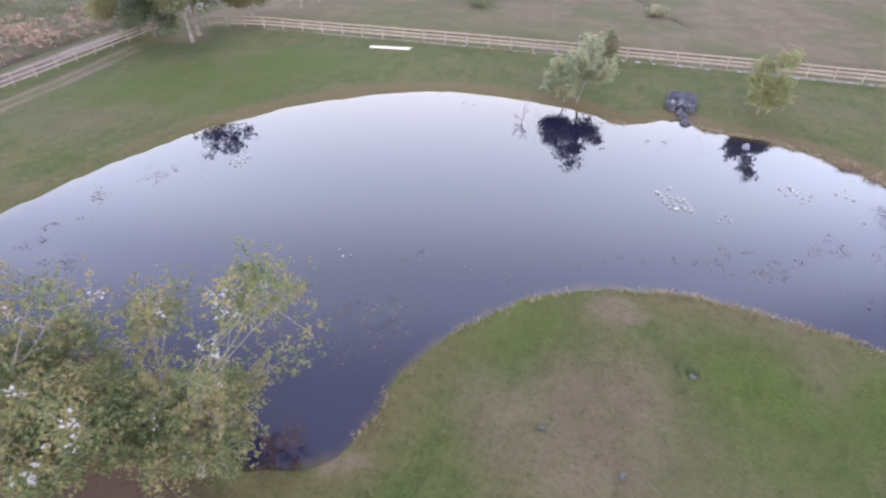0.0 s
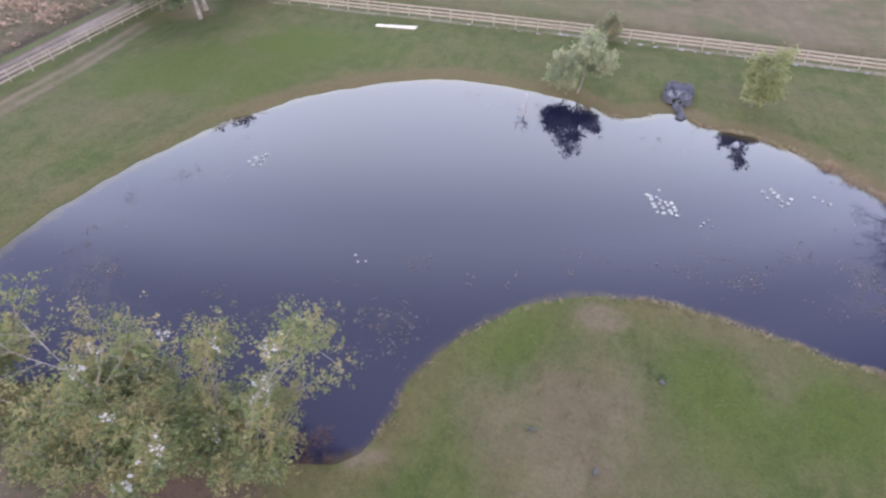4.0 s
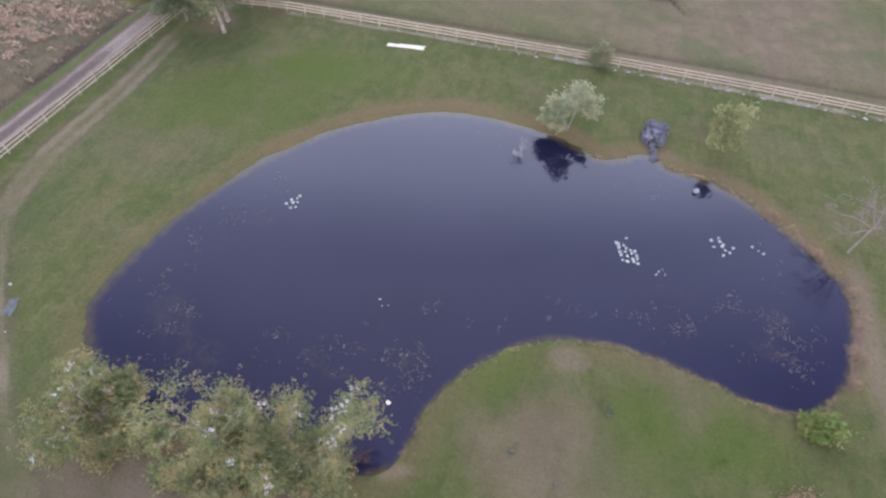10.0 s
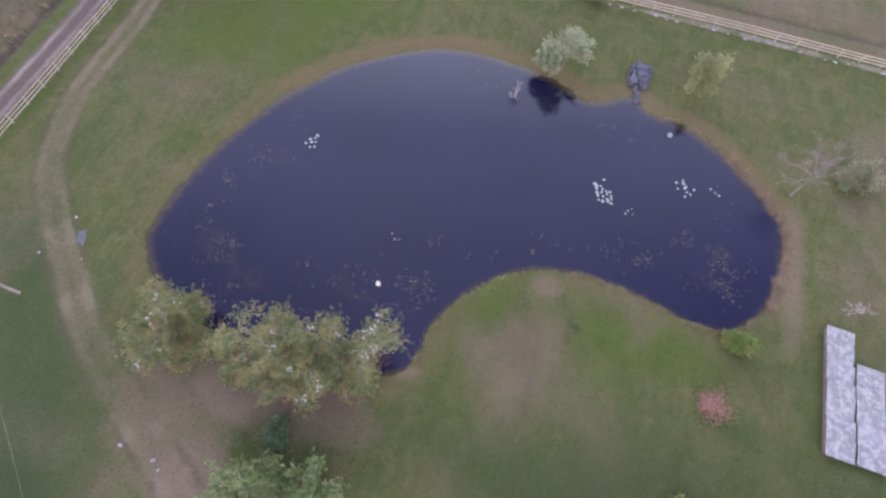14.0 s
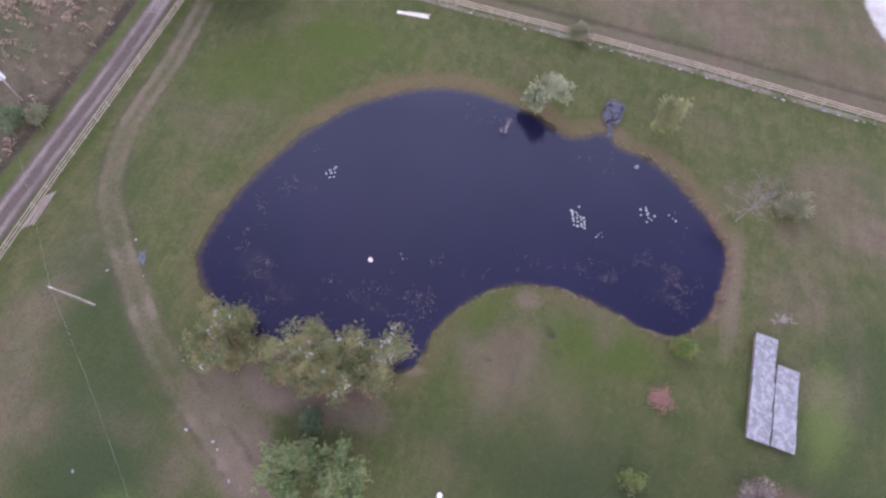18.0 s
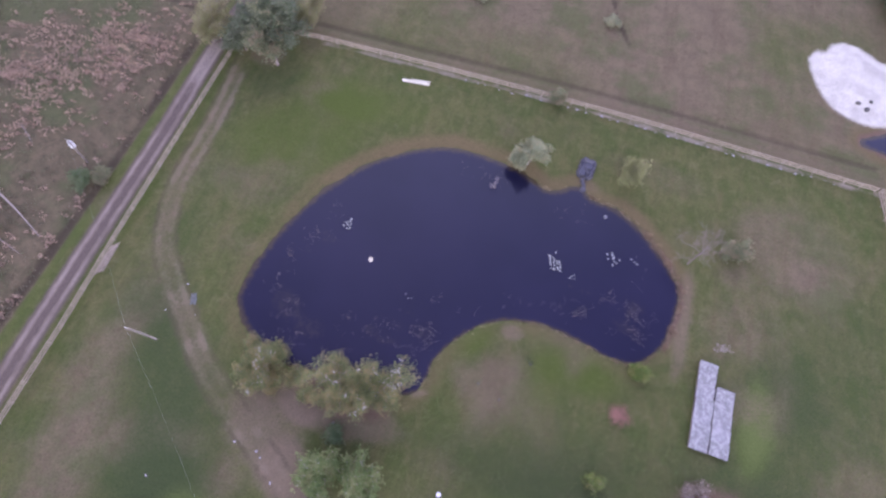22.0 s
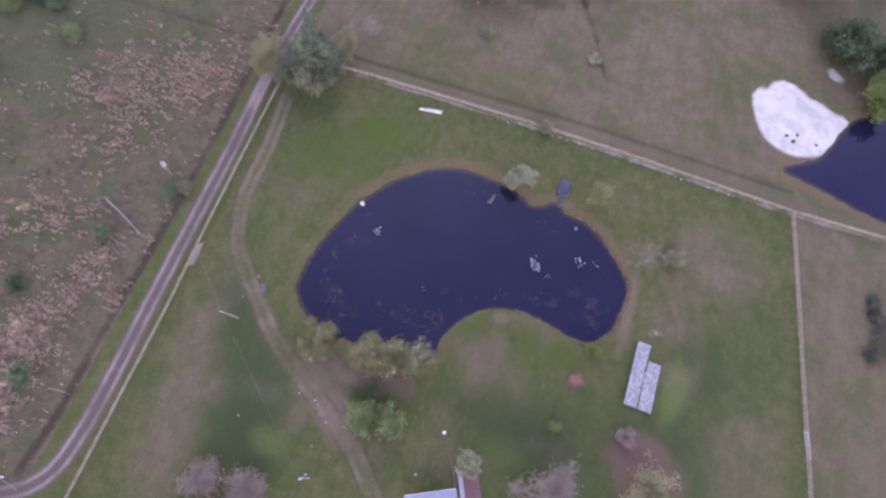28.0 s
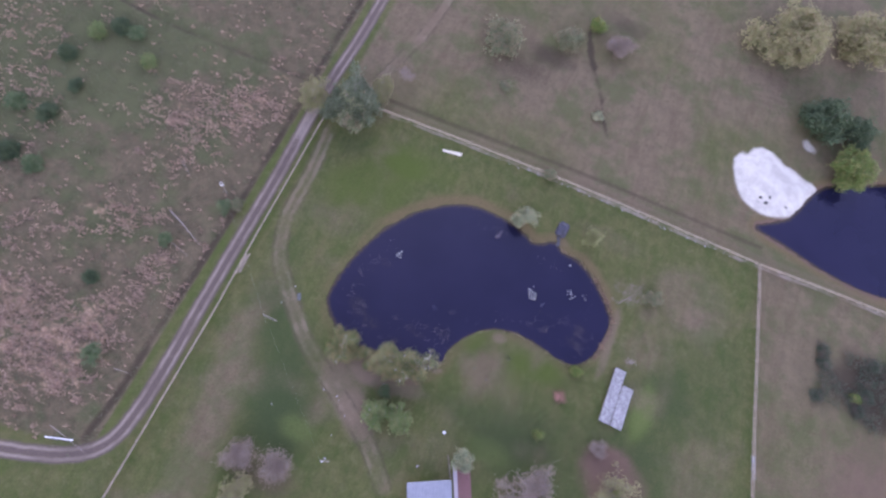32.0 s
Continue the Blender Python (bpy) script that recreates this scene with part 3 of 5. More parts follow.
mask(ground, "rut", np.clip(0.8 * foot + 0.7 * (1 - step(road_d, 0.8, 1.6)) * blot(x, y, -58.5, 44, 3, 7), 0, 1))
dark = 0.78 * (1 - step(far(DITCH, x, y), 0.1, 1.6)) * (0.5 + 0.9 * cloudy(x, y, 3, 3, 27)) + 0.8 * (1 - step(far(DITCH_FIELD, x, y), 0.1, 1.0)) * (0.4 + 0.9 * cloudy(x, y, 4, 2, 37)) + 0.6 * (1 - step(far(DITCH_NORTH, x, y), 0.2, 1.4)) + 0.9 * (1 - step(far(RUN_NORTH, x, y) + 0.7 * (cloudy(x, y, 2.2, 2, 31) - 0.5), 0.1, 1.0)) * (0.3 + 1.1 * cloudy(x, y, 3, 2, 29)) * step(y, 70, 76)
# shade round the field trees put into the ground colour, with dark undergrowth
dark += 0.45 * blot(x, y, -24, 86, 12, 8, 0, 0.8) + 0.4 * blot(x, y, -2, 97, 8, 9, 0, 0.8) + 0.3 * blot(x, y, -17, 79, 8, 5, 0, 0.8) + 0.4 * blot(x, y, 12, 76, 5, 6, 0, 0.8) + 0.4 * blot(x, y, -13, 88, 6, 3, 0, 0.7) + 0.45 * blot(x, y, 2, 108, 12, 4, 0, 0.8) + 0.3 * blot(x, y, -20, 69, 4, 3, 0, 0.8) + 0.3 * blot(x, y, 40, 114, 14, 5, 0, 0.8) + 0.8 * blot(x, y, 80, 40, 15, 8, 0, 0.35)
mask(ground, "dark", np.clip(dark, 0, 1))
sand_in = np.where(inside(SAND, x, y), 1, -1) * far(SAND, x, y, True)
mask(ground, "sand", step(sand_in + 2.2 * (cloudy(x, y, 2.5, 3, 25) - 0.5) * step(y, 76, 82), -1.3, 1.6) + 0.62 * blot(x, y, 53.3, 94.5, 2.6, 1.6, -30))
mask(ground, "mud", step(-sd, -0.25, 0.3))


# ---- water ----
def pond(name, poly, label):
    lo, hi = poly.min(0) - 1.2, poly.max(0) + 1.2
    ax, ay = np.arange(lo[0], hi[0], 0.5), np.arange(lo[1], hi[1], 0.5)
    wx, wy = (a.ravel() for a in np.meshgrid(ax, ay))
    ds = np.where(inside(poly, wx, wy), -1, 1) * far(poly, wx, wy, True)
    ids = np.arange(len(wx)).reshape(len(ay), len(ax))
    faces = np.stack([ids[:-1, :-1], ids[:-1, 1:], ids[1:, 1:], ids[1:, :-1]], -1).reshape(-1, 4)
    faces = faces[(ds[faces] < 1.0).any(1)]
    used, faces = np.unique(faces, return_inverse=True)
    faces = faces.reshape(-1, 4)
    wx, wy, ds = wx[used], wy[used], ds[used]
    m = bpy.data.meshes.new(name)
    m.from_pydata(np.stack([wx, wy, 0 * wx], -1).tolist(), [], faces.tolist())
    m.materials.append(WATER)
    ob = tagged(new(name, m), label, "pond", kind="structure")
    mask(ob, "shallow", 1 - step(-ds, -0.4, 1.0 + 1.0 * step(wy - 0.6 * wx, 14, 34)))
    weed = 0.5 * (1 - step(np.abs(ds + 5.5), 0.5, 2.5)) * step(cloudy(wx, wy, 7, 2, 4), 0.35, 0.6)
    for bed in WEED_BEDS:
        weed += 0.6 * blot(wx, wy, *bed)
    mask(ob, "weed", np.clip(weed, 0, 1))
    return ob


pond("water_pond", POND, "still dark blue pond water mirroring the sky")
pond("water_far_pond", POND_FAR, "still dark water of a pond beside white sand")


# ---- fences ----
def along(points, gap):
    """Places every gap metres along a line, with the heading from each to the next."""
    pts = [Vector((*p, 0)) for p in points]
    out, left = [], 0.0
    for a, b in zip(pts, pts[1:]):
        d = (b - a).length
        while left <= d:
            out.append(a.lerp(b, left / d))
            left += gap
        left -= d
    return out


bm = bmesh.new()
box(bm, 0.10, 0.10, 1.56, pose(0, 0, -0.35), 0.012)
post_mesh = part("post", bm, POST, None)
bm = bmesh.new()
box(bm, 2.44, 0.035, 0.17, None, 0.006)
rail_mesh = part("rail", bm, BOARD, None)
rail_data, post_data = rail_mesh.data, post_mesh.data
for o in (rail_mesh, post_mesh):
    bpy.data.objects.remove(o)
rng = random.Random(3)


def fence(points, label, rails=(0.28, 0.66, 1.04), side=1):
    root = thing("fence", *points[0], 0, label, "fence", "board fences")
    base = root.matrix_world.inverted()
    spots = along(points, 2.44)
    for i, p in enumerate(spots):
        z0 = ground_z(p.x, p.y)
        q = spots[i + 1] if i + 1 < len(spots) else None
        w = (q or p) - (p if q else spots[i - 1])
        turn = math.degrees(math.atan2(w.y, w.x))
        o = new("post", post_data)
        o.parent = root
        o.matrix_local = base @ pose(p.x, p.y, z0 + rng.uniform(-0.04, 0.03), rng.uniform(-1.5, 1.5), rng.uniform(-1.5, 1.5), turn)
        if not q:
            continue
        z1 = ground_z(q.x, q.y)
        for h in rails:
            o = new("rail", rail_data)
            o.parent = root
            off = Matrix.Translation((0, side * 0.085, 0))
            tilt = math.degrees(math.atan2(z1 - z0, 2.44))
            o.matrix_local = base @ pose((p.x + q.x) / 2, (p.y + q.y) / 2, (z0 + z1) / 2 + h + rng.uniform(-0.015, 0.015), 0, 0, turn) @ off @ pose(0, 0, 0, 0, -tilt + rng.uniform(-0.4, 0.4), 0)
    return root


fence(FENCE_WEST, "weathered three-rail board fence beside the gravel road", side=-1)
fence(FENCE_NORTH, "weathered three-rail board fence along the dry field")
fence(FENCE_NORTH_EAST, "weathered board fence beside the far pond")
fence(FENCE_EAST, "pale board fence between lawn and dry field")


# ---- trees and shrubs ----
def limbs(rnd, height_m, spread, trunk_r, clear=0.25, forks=6, levels=3, lean=(0.0, 0.0), droop=0.0):
    """The skeleton of a tree: pieces of wood (from, to, radii) and the tips of its twigs."""
    wood, tips = [], []

    def shoot(p, d, length, r, level):
        n = 3
        for i in range(n):
            d = (d + Vector((rnd.gauss(0, 0.16), rnd.gauss(0, 0.16), rnd.gauss(0, 0.10) - droop * 0.3))).normalized()
            q = p + d * (length / n)
            r2 = r * 0.8
            wood.append((p, q, r, r2))
            p, r = q, r2
            if level > 0:
                for _ in range(2 if i else 1):
                    side = Vector((rnd.gauss(0, 1), rnd.gauss(0, 1), rnd.gauss(0.25, 0.6) - droop))
                    shoot(p, (d * 0.7 + side.normalized() * 0.9).normalized(), length * rnd.uniform(0.4, 0.62), r * 0.55, level - 1)
            elif i:
                tips.append(p)
        tips.append(p)

    p = Vector((0, 0, -0.25))
    d = Vector((lean[0], lean[1], 1)).normalized()
    top = height_m * clear + 0.25
    r = trunk_r
    for i in range(3):
        d = (d + Vector((rnd.gauss(0, 0.06), rnd.gauss(0, 0.06), 0))).normalized()
        q = p + d * top / 3
        wood.append((p, q, r * (1.25 if i == 0 else 1), r * 0.88))
        p, r = q, r * 0.88
    rest = height_m * (1 - clear)
    for i in range(forks):
        a = 2 * math.pi * (i + rnd.uniform(-0.3, 0.3)) / forks
        e = radians(rnd.uniform(12, 60)) if i else radians(85)
        reach = 0.66 / math.sqrt((math.cos(e) / spread) ** 2 + (math.sin(e) / rest) ** 2)
        way = Vector((math.cos(a) * math.cos(e) + lean[0] * 0.5, math.sin(a) * math.cos(e) + lean[1] * 0.5, math.sin(e))).normalized()
        shoot(p.lerp(p - d * top * 0.2, rnd.random()), way, reach * rnd.uniform(0.8, 1.1), r * 0.6, levels - 1)
    return wood, tips


def tubes(wood, sides=5, thin=0.006):
    verts, faces = [], []
    for a, b, ra, rb in wood:
        d = (b - a).normalized()
        u = d.orthogonal().normalized()
        v = d.cross(u)
        k = len(verts)
        for c, r in ((a, ra), (b, rb)):
            r = max(r, thin)
            for i in range(sides):
                t = 2 * math.pi * i / sides
                verts.append(tuple(c + (u * math.cos(t) + v * math.sin(t)) * r))
        for i in range(sides):
            j = (i + 1) % sides
            faces.append((k + i, k + j, k + sides + j, k + sides + i))
        faces.append(tuple(range(k + 2 * sides - 1, k + sides - 1, -1)))
    return verts, [], faces


def leaves(seed, centres, each, blob, size, flat=0.75, up=0.6, narrow=0.5, spray=1):
    """Many small leaves round the tips of twigs, in sprays of so many."""
    rs = np.random.RandomState(seed)
    c = np.repeat(np.array([tuple(p) for p in centres]), max(1, round(each / spray)), 0)
    off = rs.normal(size=c.shape) * blob
    off[:, 2] *= flat
    c = c + off
    if spray > 1:
        c = np.repeat(c, spray, 0)
        c = c + rs.normal(size=c.shape) * size * 1.15
    n = rs.normal(size=c.shape)
    n[:, 2] = np.abs(n[:, 2]) + up
    n /= np.linalg.norm(n, axis=1)[:, None]
    a = np.cross(n, rs.normal(size=c.shape))
    a /= np.linalg.norm(a, axis=1)[:, None]
    b = np.cross(n, a)
    s = (size * rs.uniform(0.6, 1.4, len(c)))[:, None]
    fold = n * s * 0.18
    v = np.stack([c - a * s, c + b * s * narrow + fold, c + a * s, c - b * s * narrow + fold], 1).reshape(-1, 3)
    f = np.arange(len(v)).reshape(-1, 4)
    return v.tolist(), [], f.tolist()


SHORE_BARK = plain("grey brown bark", (0.27, 0.23, 0.195), (0.19, 0.16, 0.135), 2.0, 0.9, 0.4)
SHORE_LEAF = foliage("olive green shore leaves", (0.186, 0.190, 0.068), (0.056, 0.088, 0.034), (0.226, 0.186, 0.080))
GREY_LEAF = foliage("pale grey green leaves", (0.240, 0.258, 0.155), (0.170, 0.195, 0.105), (0.285, 0.270, 0.150))
FRESH_LEAF = foliage("fresh green leaves", (0.100, 0.142, 0.060), (0.058, 0.094, 0.038), (0.130, 0.155, 0.074))
DEEP_LEAF = foliage("deep green leaves", (0.062, 0.092, 0.040), (0.036, 0.058, 0.025), (0.080, 0.105, 0.048))
LIME_LEAF = foliage("lime green leaves", (0.150, 0.190, 0.045), (0.085, 0.132, 0.028), (0.190, 0.195, 0.060))
OLIVE_LEAF = foliage("olive leaves", (0.176, 0.184, 0.096), (0.120, 0.136, 0.067), (0.224, 0.192, 0.112))
STRAW_LEAF = foliage("straw coloured buds", (0.255, 0.225, 0.112), (0.170, 0.158, 0.076), (0.205, 0.208, 0.086))
TAN_LEAF = foliage("tan dry stems", (0.33, 0.245, 0.155), (0.21, 0.15, 0.10))
YARD_LEAF = foliage("light green leaves", (0.155, 0.200, 0.066), (0.080, 0.124, 0.038), (0.185, 0.200, 0.080))
RED_LEAF = foliage("red brown twigs", (0.36, 0.19, 0.155), (0.26, 0.14, 0.11))
PINK_LEAF = foliage("pinkish buds", (0.25, 0.195, 0.15), (0.165, 0.13, 0.10))
BLOSSOM = foliage("white blossom", (0.50, 0.475, 0.44), (0.36, 0.335, 0.30))
SCRAP = foliage("cut brush", (0.47, 0.335, 0.235), (0.15, 0.11, 0.08), (0.30, 0.215, 0.15))


CORNER_LEAF = foliage("grey green leaves", (0.112, 0.136, 0.074), (0.068, 0.092, 0.047), (0.132, 0.142, 0.085))
THICKET_LEAF = foliage("thicket leaves", (0.075, 0.095, 0.055), (0.045, 0.060, 0.034), (0.105, 0.090, 0.062))
BUD_LEAF = foliage("fresh yellow green buds", (0.245, 0.240, 0.105), (0.165, 0.180, 0.072), (0.225, 0.225, 0.095))
ROUND_LEAF = foliage("yellow green buds", (0.270, 0.250, 0.110), (0.185, 0.185, 0.075), (0.285, 0.230, 0.125))
DEAD_BARK = plain("dead bark", (0.175, 0.145, 0.122), (0.122, 0.102, 0.087), 2.0, 0.9, 0.4)


def tree(name, x, y, h, spread, leaf, label, seed, leaf_size=0.2, each=7, blob=0.45, trunk_r=0.12, clear=0.25, forks=6, levels=3,
         lean=(0.0, 0.0), bark=None, flowers=0, category="tree", group="", droop=0.0, twig=0.012, gaps=-0.12):
    rnd = random.Random(seed)
    z0 = max(ground_z(x, y), -0.4)
    root = thing(name, x, y, z0, label, category, group)
    wood, tips = limbs(rnd, h, spread, trunk_r, clear, forks, levels, lean, droop)
    trunk = [w for w in wood[:3]]
    part("trunk", tubes(trunk, 9), bark or BARK, root, smooth=True)
    part("branch_work", tubes(wood[3:], 5, twig), bark or BARK, root)
    tips = [t for t in tips if noise.noise(t * (2.6 / spread ** 0.5) + Vector((seed * 1.7, 0, seed))) > gaps]
    if leaf:
        part("crown", leaves(seed, tips, round(each * 1.5), blob * 0.9, leaf_size * 1.05, spray=6), leaf, root)
    if flowers:
        picked = [t + Vector((0, 0, blob * 0.6)) for t in tips if rnd.random() < flowers * (2.4 if t.z > 0.5 * h and t.x > -0.3 * spread else 0.4)]
        part("blossom", leaves(seed + 1, picked, 24, blob * 0.45, leaf_size * 0.75, up=1.2, narrow=0.8, spray=6), BLOSSOM, root, "clusters of white blossom")
    return root


def shrub(name, x, y, h, spread, leaf, label, seed, leaf_size=0.12, each=9, stems=9, blob=0.25, bark=None, category="shrub", group="", levels=2):
    rnd = random.Random(seed)
    root = thing(name, x, y, ground_z(x, y), label, category, group)
    wood, tips = [], []
    for i in range(stems):
        a = 2 * math.pi * i / stems + rnd.uniform(-0.3, 0.3)
        e = radians(rnd.uniform(25, 80))
        w, t = limbs(rnd, h, spread * 0.5, 0.03, 0.2, 2, levels, (math.cos(a) / math.tan(e) * spread / h, math.sin(a) / math.tan(e) * spread / h))
        wood += w
        tips += t
    part("stem_work", tubes(wood, 4, 0.008), bark or BARK, root)
    if leaf:
        part("foliage", leaves(seed, tips, each, blob, leaf_size), leaf, root)
    return root


# flowering trees on the near shore
SHORE = "flowering trees on the shore"
tree("shore_tree", -29.3, 2.8, 6.9, 3.2, SHORE_LEAF, "pale green tree with white blossom leaning over the pond", 11, 0.066, 32, 0.38, 0.17, 0.22, 9, 3, (0.0, 0.2), SHORE_BARK, 0.014, group=SHORE, gaps=-0.3)
tree("shore_tree", -20.0, 3.4, 9.0, 3.0, SHORE_LEAF, "broad pale green tree with white blossom on the shore", 12, 0.066, 32, 0.38, 0.18, 0.2, 10, 3, (0.0, 0.14), SHORE_BARK, 0.014, group=SHORE, gaps=-0.3)
tree("shore_tree", -15.5, 4.1, 9.3, 2.9, SHORE_LEAF, "pale green tree thick with white blossom beside the water", 13, 0.066, 32, 0.40, 0.16, 0.2, 9, 3, (0.07, 0.14), SHORE_BARK, 0.07, group=SHORE, gaps=-0.2)
for i, (bx, by, bh, bs) in enumerate([(-23.4, 1.6, 2.2, 1.5), (-28.0, 1.5, 1.9, 1.6), (-25.6, 3.2, 2.3, 1.4)]):
    shrub("undergrowth_shrub", bx, by, bh, bs, SHORE_LEAF, "thin olive sucker growth under the shore trees", 300 + i, 0.10, 7, stems=8, blob=0.3, bark=PALE_BARK, group="undergrowth below the shore trees")
shrub("bare_bush", -13.3, 5.9, 1.3, 1.3, None, "dark bare twiggy bush overhanging the water", 17, stems=9, bark=plain("dark wet twigs", (0.075, 0.042, 0.036), (0.05, 0.03, 0.026)), category="bush", levels=3)
shrub("shore_shrub", -18.6, -1.6, 1.8, 1.5, FRESH_LEAF, "green shrub on bare earth behind the trees", 14, 0.12, 8)
tree("yard_tree", -18.6, -6.2, 4.6, 3.0, YARD_LEAF, "fresh green tree with pale stems beside the track", 15, 0.12, 8, 0.36, 0.13, 0.2, 8, 3, (-0.08, 0), PALE_BARK, gaps=-0.3)
tree("yard_tree", -14.4, -5.6, 4.4, 2.8, YARD_LEAF, "fresh green tree with pale stems on worn ground", 16, 0.12, 8, 0.36, 0.13, 0.2, 8, 3, (0.1, 0), PALE_BARK, gaps=-0.3)

# far shore
tree("willow_tree", -6.2, 43.0, 6.1, 2.1, GREY_LEAF, "pale grey-green tree at the water's edge", 21, 0.11, 13, 0.32, 0.11, 0.34, 8, 3, (0.16, 0.18), BARK, gaps=0.0)
tree("willow_tree", -7.1, 42.5, 3.8, 1.3, GREY_LEAF, "smaller pale grey-green tree leaning over water", 33, 0.12, 12, 0.3, 0.07, 0.34, 6, 3, (-0.15, -0.05), BARK, gaps=-0.12)
tree("dead_sapling", -10.1, 37.6, 2.3, 0.8, None, "small bare sapling standing in the water", 22, trunk_r=0.04, clear=0.35, forks=5, levels=3, bark=GREY_TWIG, twig=0.008)
tree("small_tree", 8.5, 45.2, 6.3, 1.45, BUD_LEAF, "small tree in pale yellow-green bud on the lawn", 23, 0.11, 18, 0.3, 0.08, 0.3, 6, 3, (0.05, 0.1), gaps=-0.2)
tree("fence_shrub", -4.6, 56.2, 3.0, 0.9, OLIVE_LEAF, "thin shrub beside the board fence", 24, 0.12, 14, 0.3, 0.05, 0.35, 6, 3, category="shrub")
tree("dead_tree", 19.4, 34.9, 8.2, 4.0, None, "tall bare pale dead tree at the pond's edge", 25, trunk_r=0.12, clear=0.36, forks=7, levels=4, lean=(0.28, 0.2), bark=DEAD_BARK, twig=0.006)
shrub("evergreen_shrub", 25.6, 38.4, 3.0, 3.2, OLIVE_LEAF, "round grey-green evergreen shrub beside a dead tree", 26, 0.13, 12)
shrub("lime_bush", 15.0, 17.3, 1.5, 1.2, LIME_LEAF, "bright lime green bush at the water's edge", 27, 0.12, 24, category="bush")
shrub("red_bush", 13.4, 11.2, 1.1, 2.5, RED_LEAF, "low bush with reddish twigs on the lawn", 28, 0.06, 5, stems=12, blob=0.4, category="bush", bark=plain("red stems", (0.42, 0.2, 0.17), (0.34, 0.16, 0.13)))
shrub("yellow_bush", 11.9, 2.7, 1.5, 1.7, LIME_LEAF, "yellowish green bush on dull grass", 29, 0.1, 3, category="bush")
shrub("bare_bush", 24.9, 23.7, 1.9, 1.6, None, "small bare pale bush beside the low shed", 30, stems=4, bark=GREY_TWIG, category="bush", levels=3)
shrub("pink_bush", 23.8, 4.9, 2.0, 2.4, PINK_LEAF, "bare pinkish bush over fallen leaves", 31, 0.07, 2, stems=10, bark=PALE_BARK, category="bush", levels=3)

# by the house
tree("garden_tree", 0.0, -7.2, 4.2, 1.9, GREY_LEAF, "small pale leaved tree beside the house", 41, 0.16, 9, 0.3, 0.09, 0.3, 7, 3)
tree("bare_tree", 13.6, -8.6, 7.0, 8.0, PINK_LEAF, "wide bare tree with fine greyish twigs", 42, 0.08, 3, 0.6, 0.24, 0.2, 14, 4, bark=GREY_TWIG)
tree("budding_tree", 27.6, -2.2, 6.4, 5.6, STRAW_LEAF, "round tree in pale straw-coloured bud", 43, 0.11, 9, 0.45, 0.2, 0.2, 10, 3)
shrub("lime_bush", 29.6, -1.9, 3.6, 1.9, LIME_LEAF, "lime green shrub against a budding tree", 44, 0.15, 9)
tree("yard_tree", -35.3, -27.5, 4.2, 3.6, STRAW_LEAF, "low olive tree in bud at the lawn's end", 45, 0.13, 9, 0.4, 0.15, 0.2, 8, 3)
tree("bare_tree", -37.5, -21.5, 3.6, 3.2, PINK_LEAF, "bare pinkish tree over fallen leaves", 46, 0.07, 2, 0.6, 0.1, 0.2, 8, 4, bark=GREY_TWIG)
tree("bare_tree", -30.5, -21.0, 3.8, 3.6, PINK_LEAF, "bare pinkish tree with spreading twigs", 47, 0.07, 2, 0.6, 0.1, 0.2, 8, 4, bark=GREY_TWIG)

# the corner of the fences
tree("corner_tree", -49.6, 50.0, 14.4, 4.6, CORNER_LEAF, "tall grey-green tree at the corner of the fences", 51, 0.2, 30, 0.6, 0.26, 0.32, 12, 3, (-0.12, 0.0))
tree("corner_tree", -48.4, 47.3, 11.5, 3.0, OLIVE_LEAF, "dull green tree with a bare trunk by the lawn", 52, 0.2, 9, 0.5, 0.22, 0.38, 9, 3, (-0.16, 0.1))
tree("bare_tree", -59.2, 49.4, 8.5, 3.2, STRAW_LEAF, "bare brownish tree over the gravel road", 53, 0.1, 6, 0.4, 0.14, 0.3, 8, 4, bark=GREY_TWIG)
tree("bare_tree", -46.8, 57.0, 7.0, 3.4, STRAW_LEAF, "bare brownish tree behind the board fence", 54, 0.1, 6, 0.4, 0.14, 0.3, 8, 4, bark=GREY_TWIG)
tree("bare_tree", -44.2, 64.0, 4.5, 2.0, PINK_LEAF, "small bare tree beside the grassy track", 55, 0.07, 3, 0.4, 0.08, 0.3, 7, 3, bark=GREY_TWIG)

tree("corner_tree", -54.6, 48.6, 7.0, 2.8, CORNER_LEAF, "grey-green tree hanging over the end of the fence", 56, 0.16, 10, 0.45, 0.12, 0.2, 8, 3, group="")

# beyond the fence
tree("field_tree", -27.0, 84.6, 5.5, 5.5, OLIVE_LEAF, "spreading olive tree in the dry field", 61, 0.22, 8, 0.7, 0.2, 0.2, 9, 3)
tree("field_tree", -12.6, 93.4, 4.6, 3.2, OLIVE_LEAF, "small olive tree beside a ditch", 62, 0.2, 8, 0.6, 0.14, 0.2, 8, 3)
tree("field_tree", -7.2, 101.5, 3.2, 1.7, LIME_LEAF, "small bright green tree in the dry field", 63, 0.2, 9, 0.4, 0.1, 0.2, 6, 3)
tree("bare_tree", 0.2, 97.0, 4.4, 3.8, PINK_LEAF, "bare greyish tree in the dry field", 64, 0.09, 4, 0.5, 0.12, 0.2, 9, 4, bark=GREY_TWIG)
shrub("field_shrub", 1.0, 76.5, 1.5, 2.8, GREY_LEAF, "low grey-green shrub in dry grass", 65, 0.14, 3)
shrub("field_shrub", -22.0, 74.0, 1.8, 2.6, OLIVE_LEAF, "low olive shrub in dry grass", 66, 0.14, 3)
tree("round_tree", 41.5, 121.5, 9.0, 10.0, ROUND_LEAF, "large round tree in pale yellow-green bud", 67, 0.26, 30, 1.1, 0.35, 0.15, 12, 3)
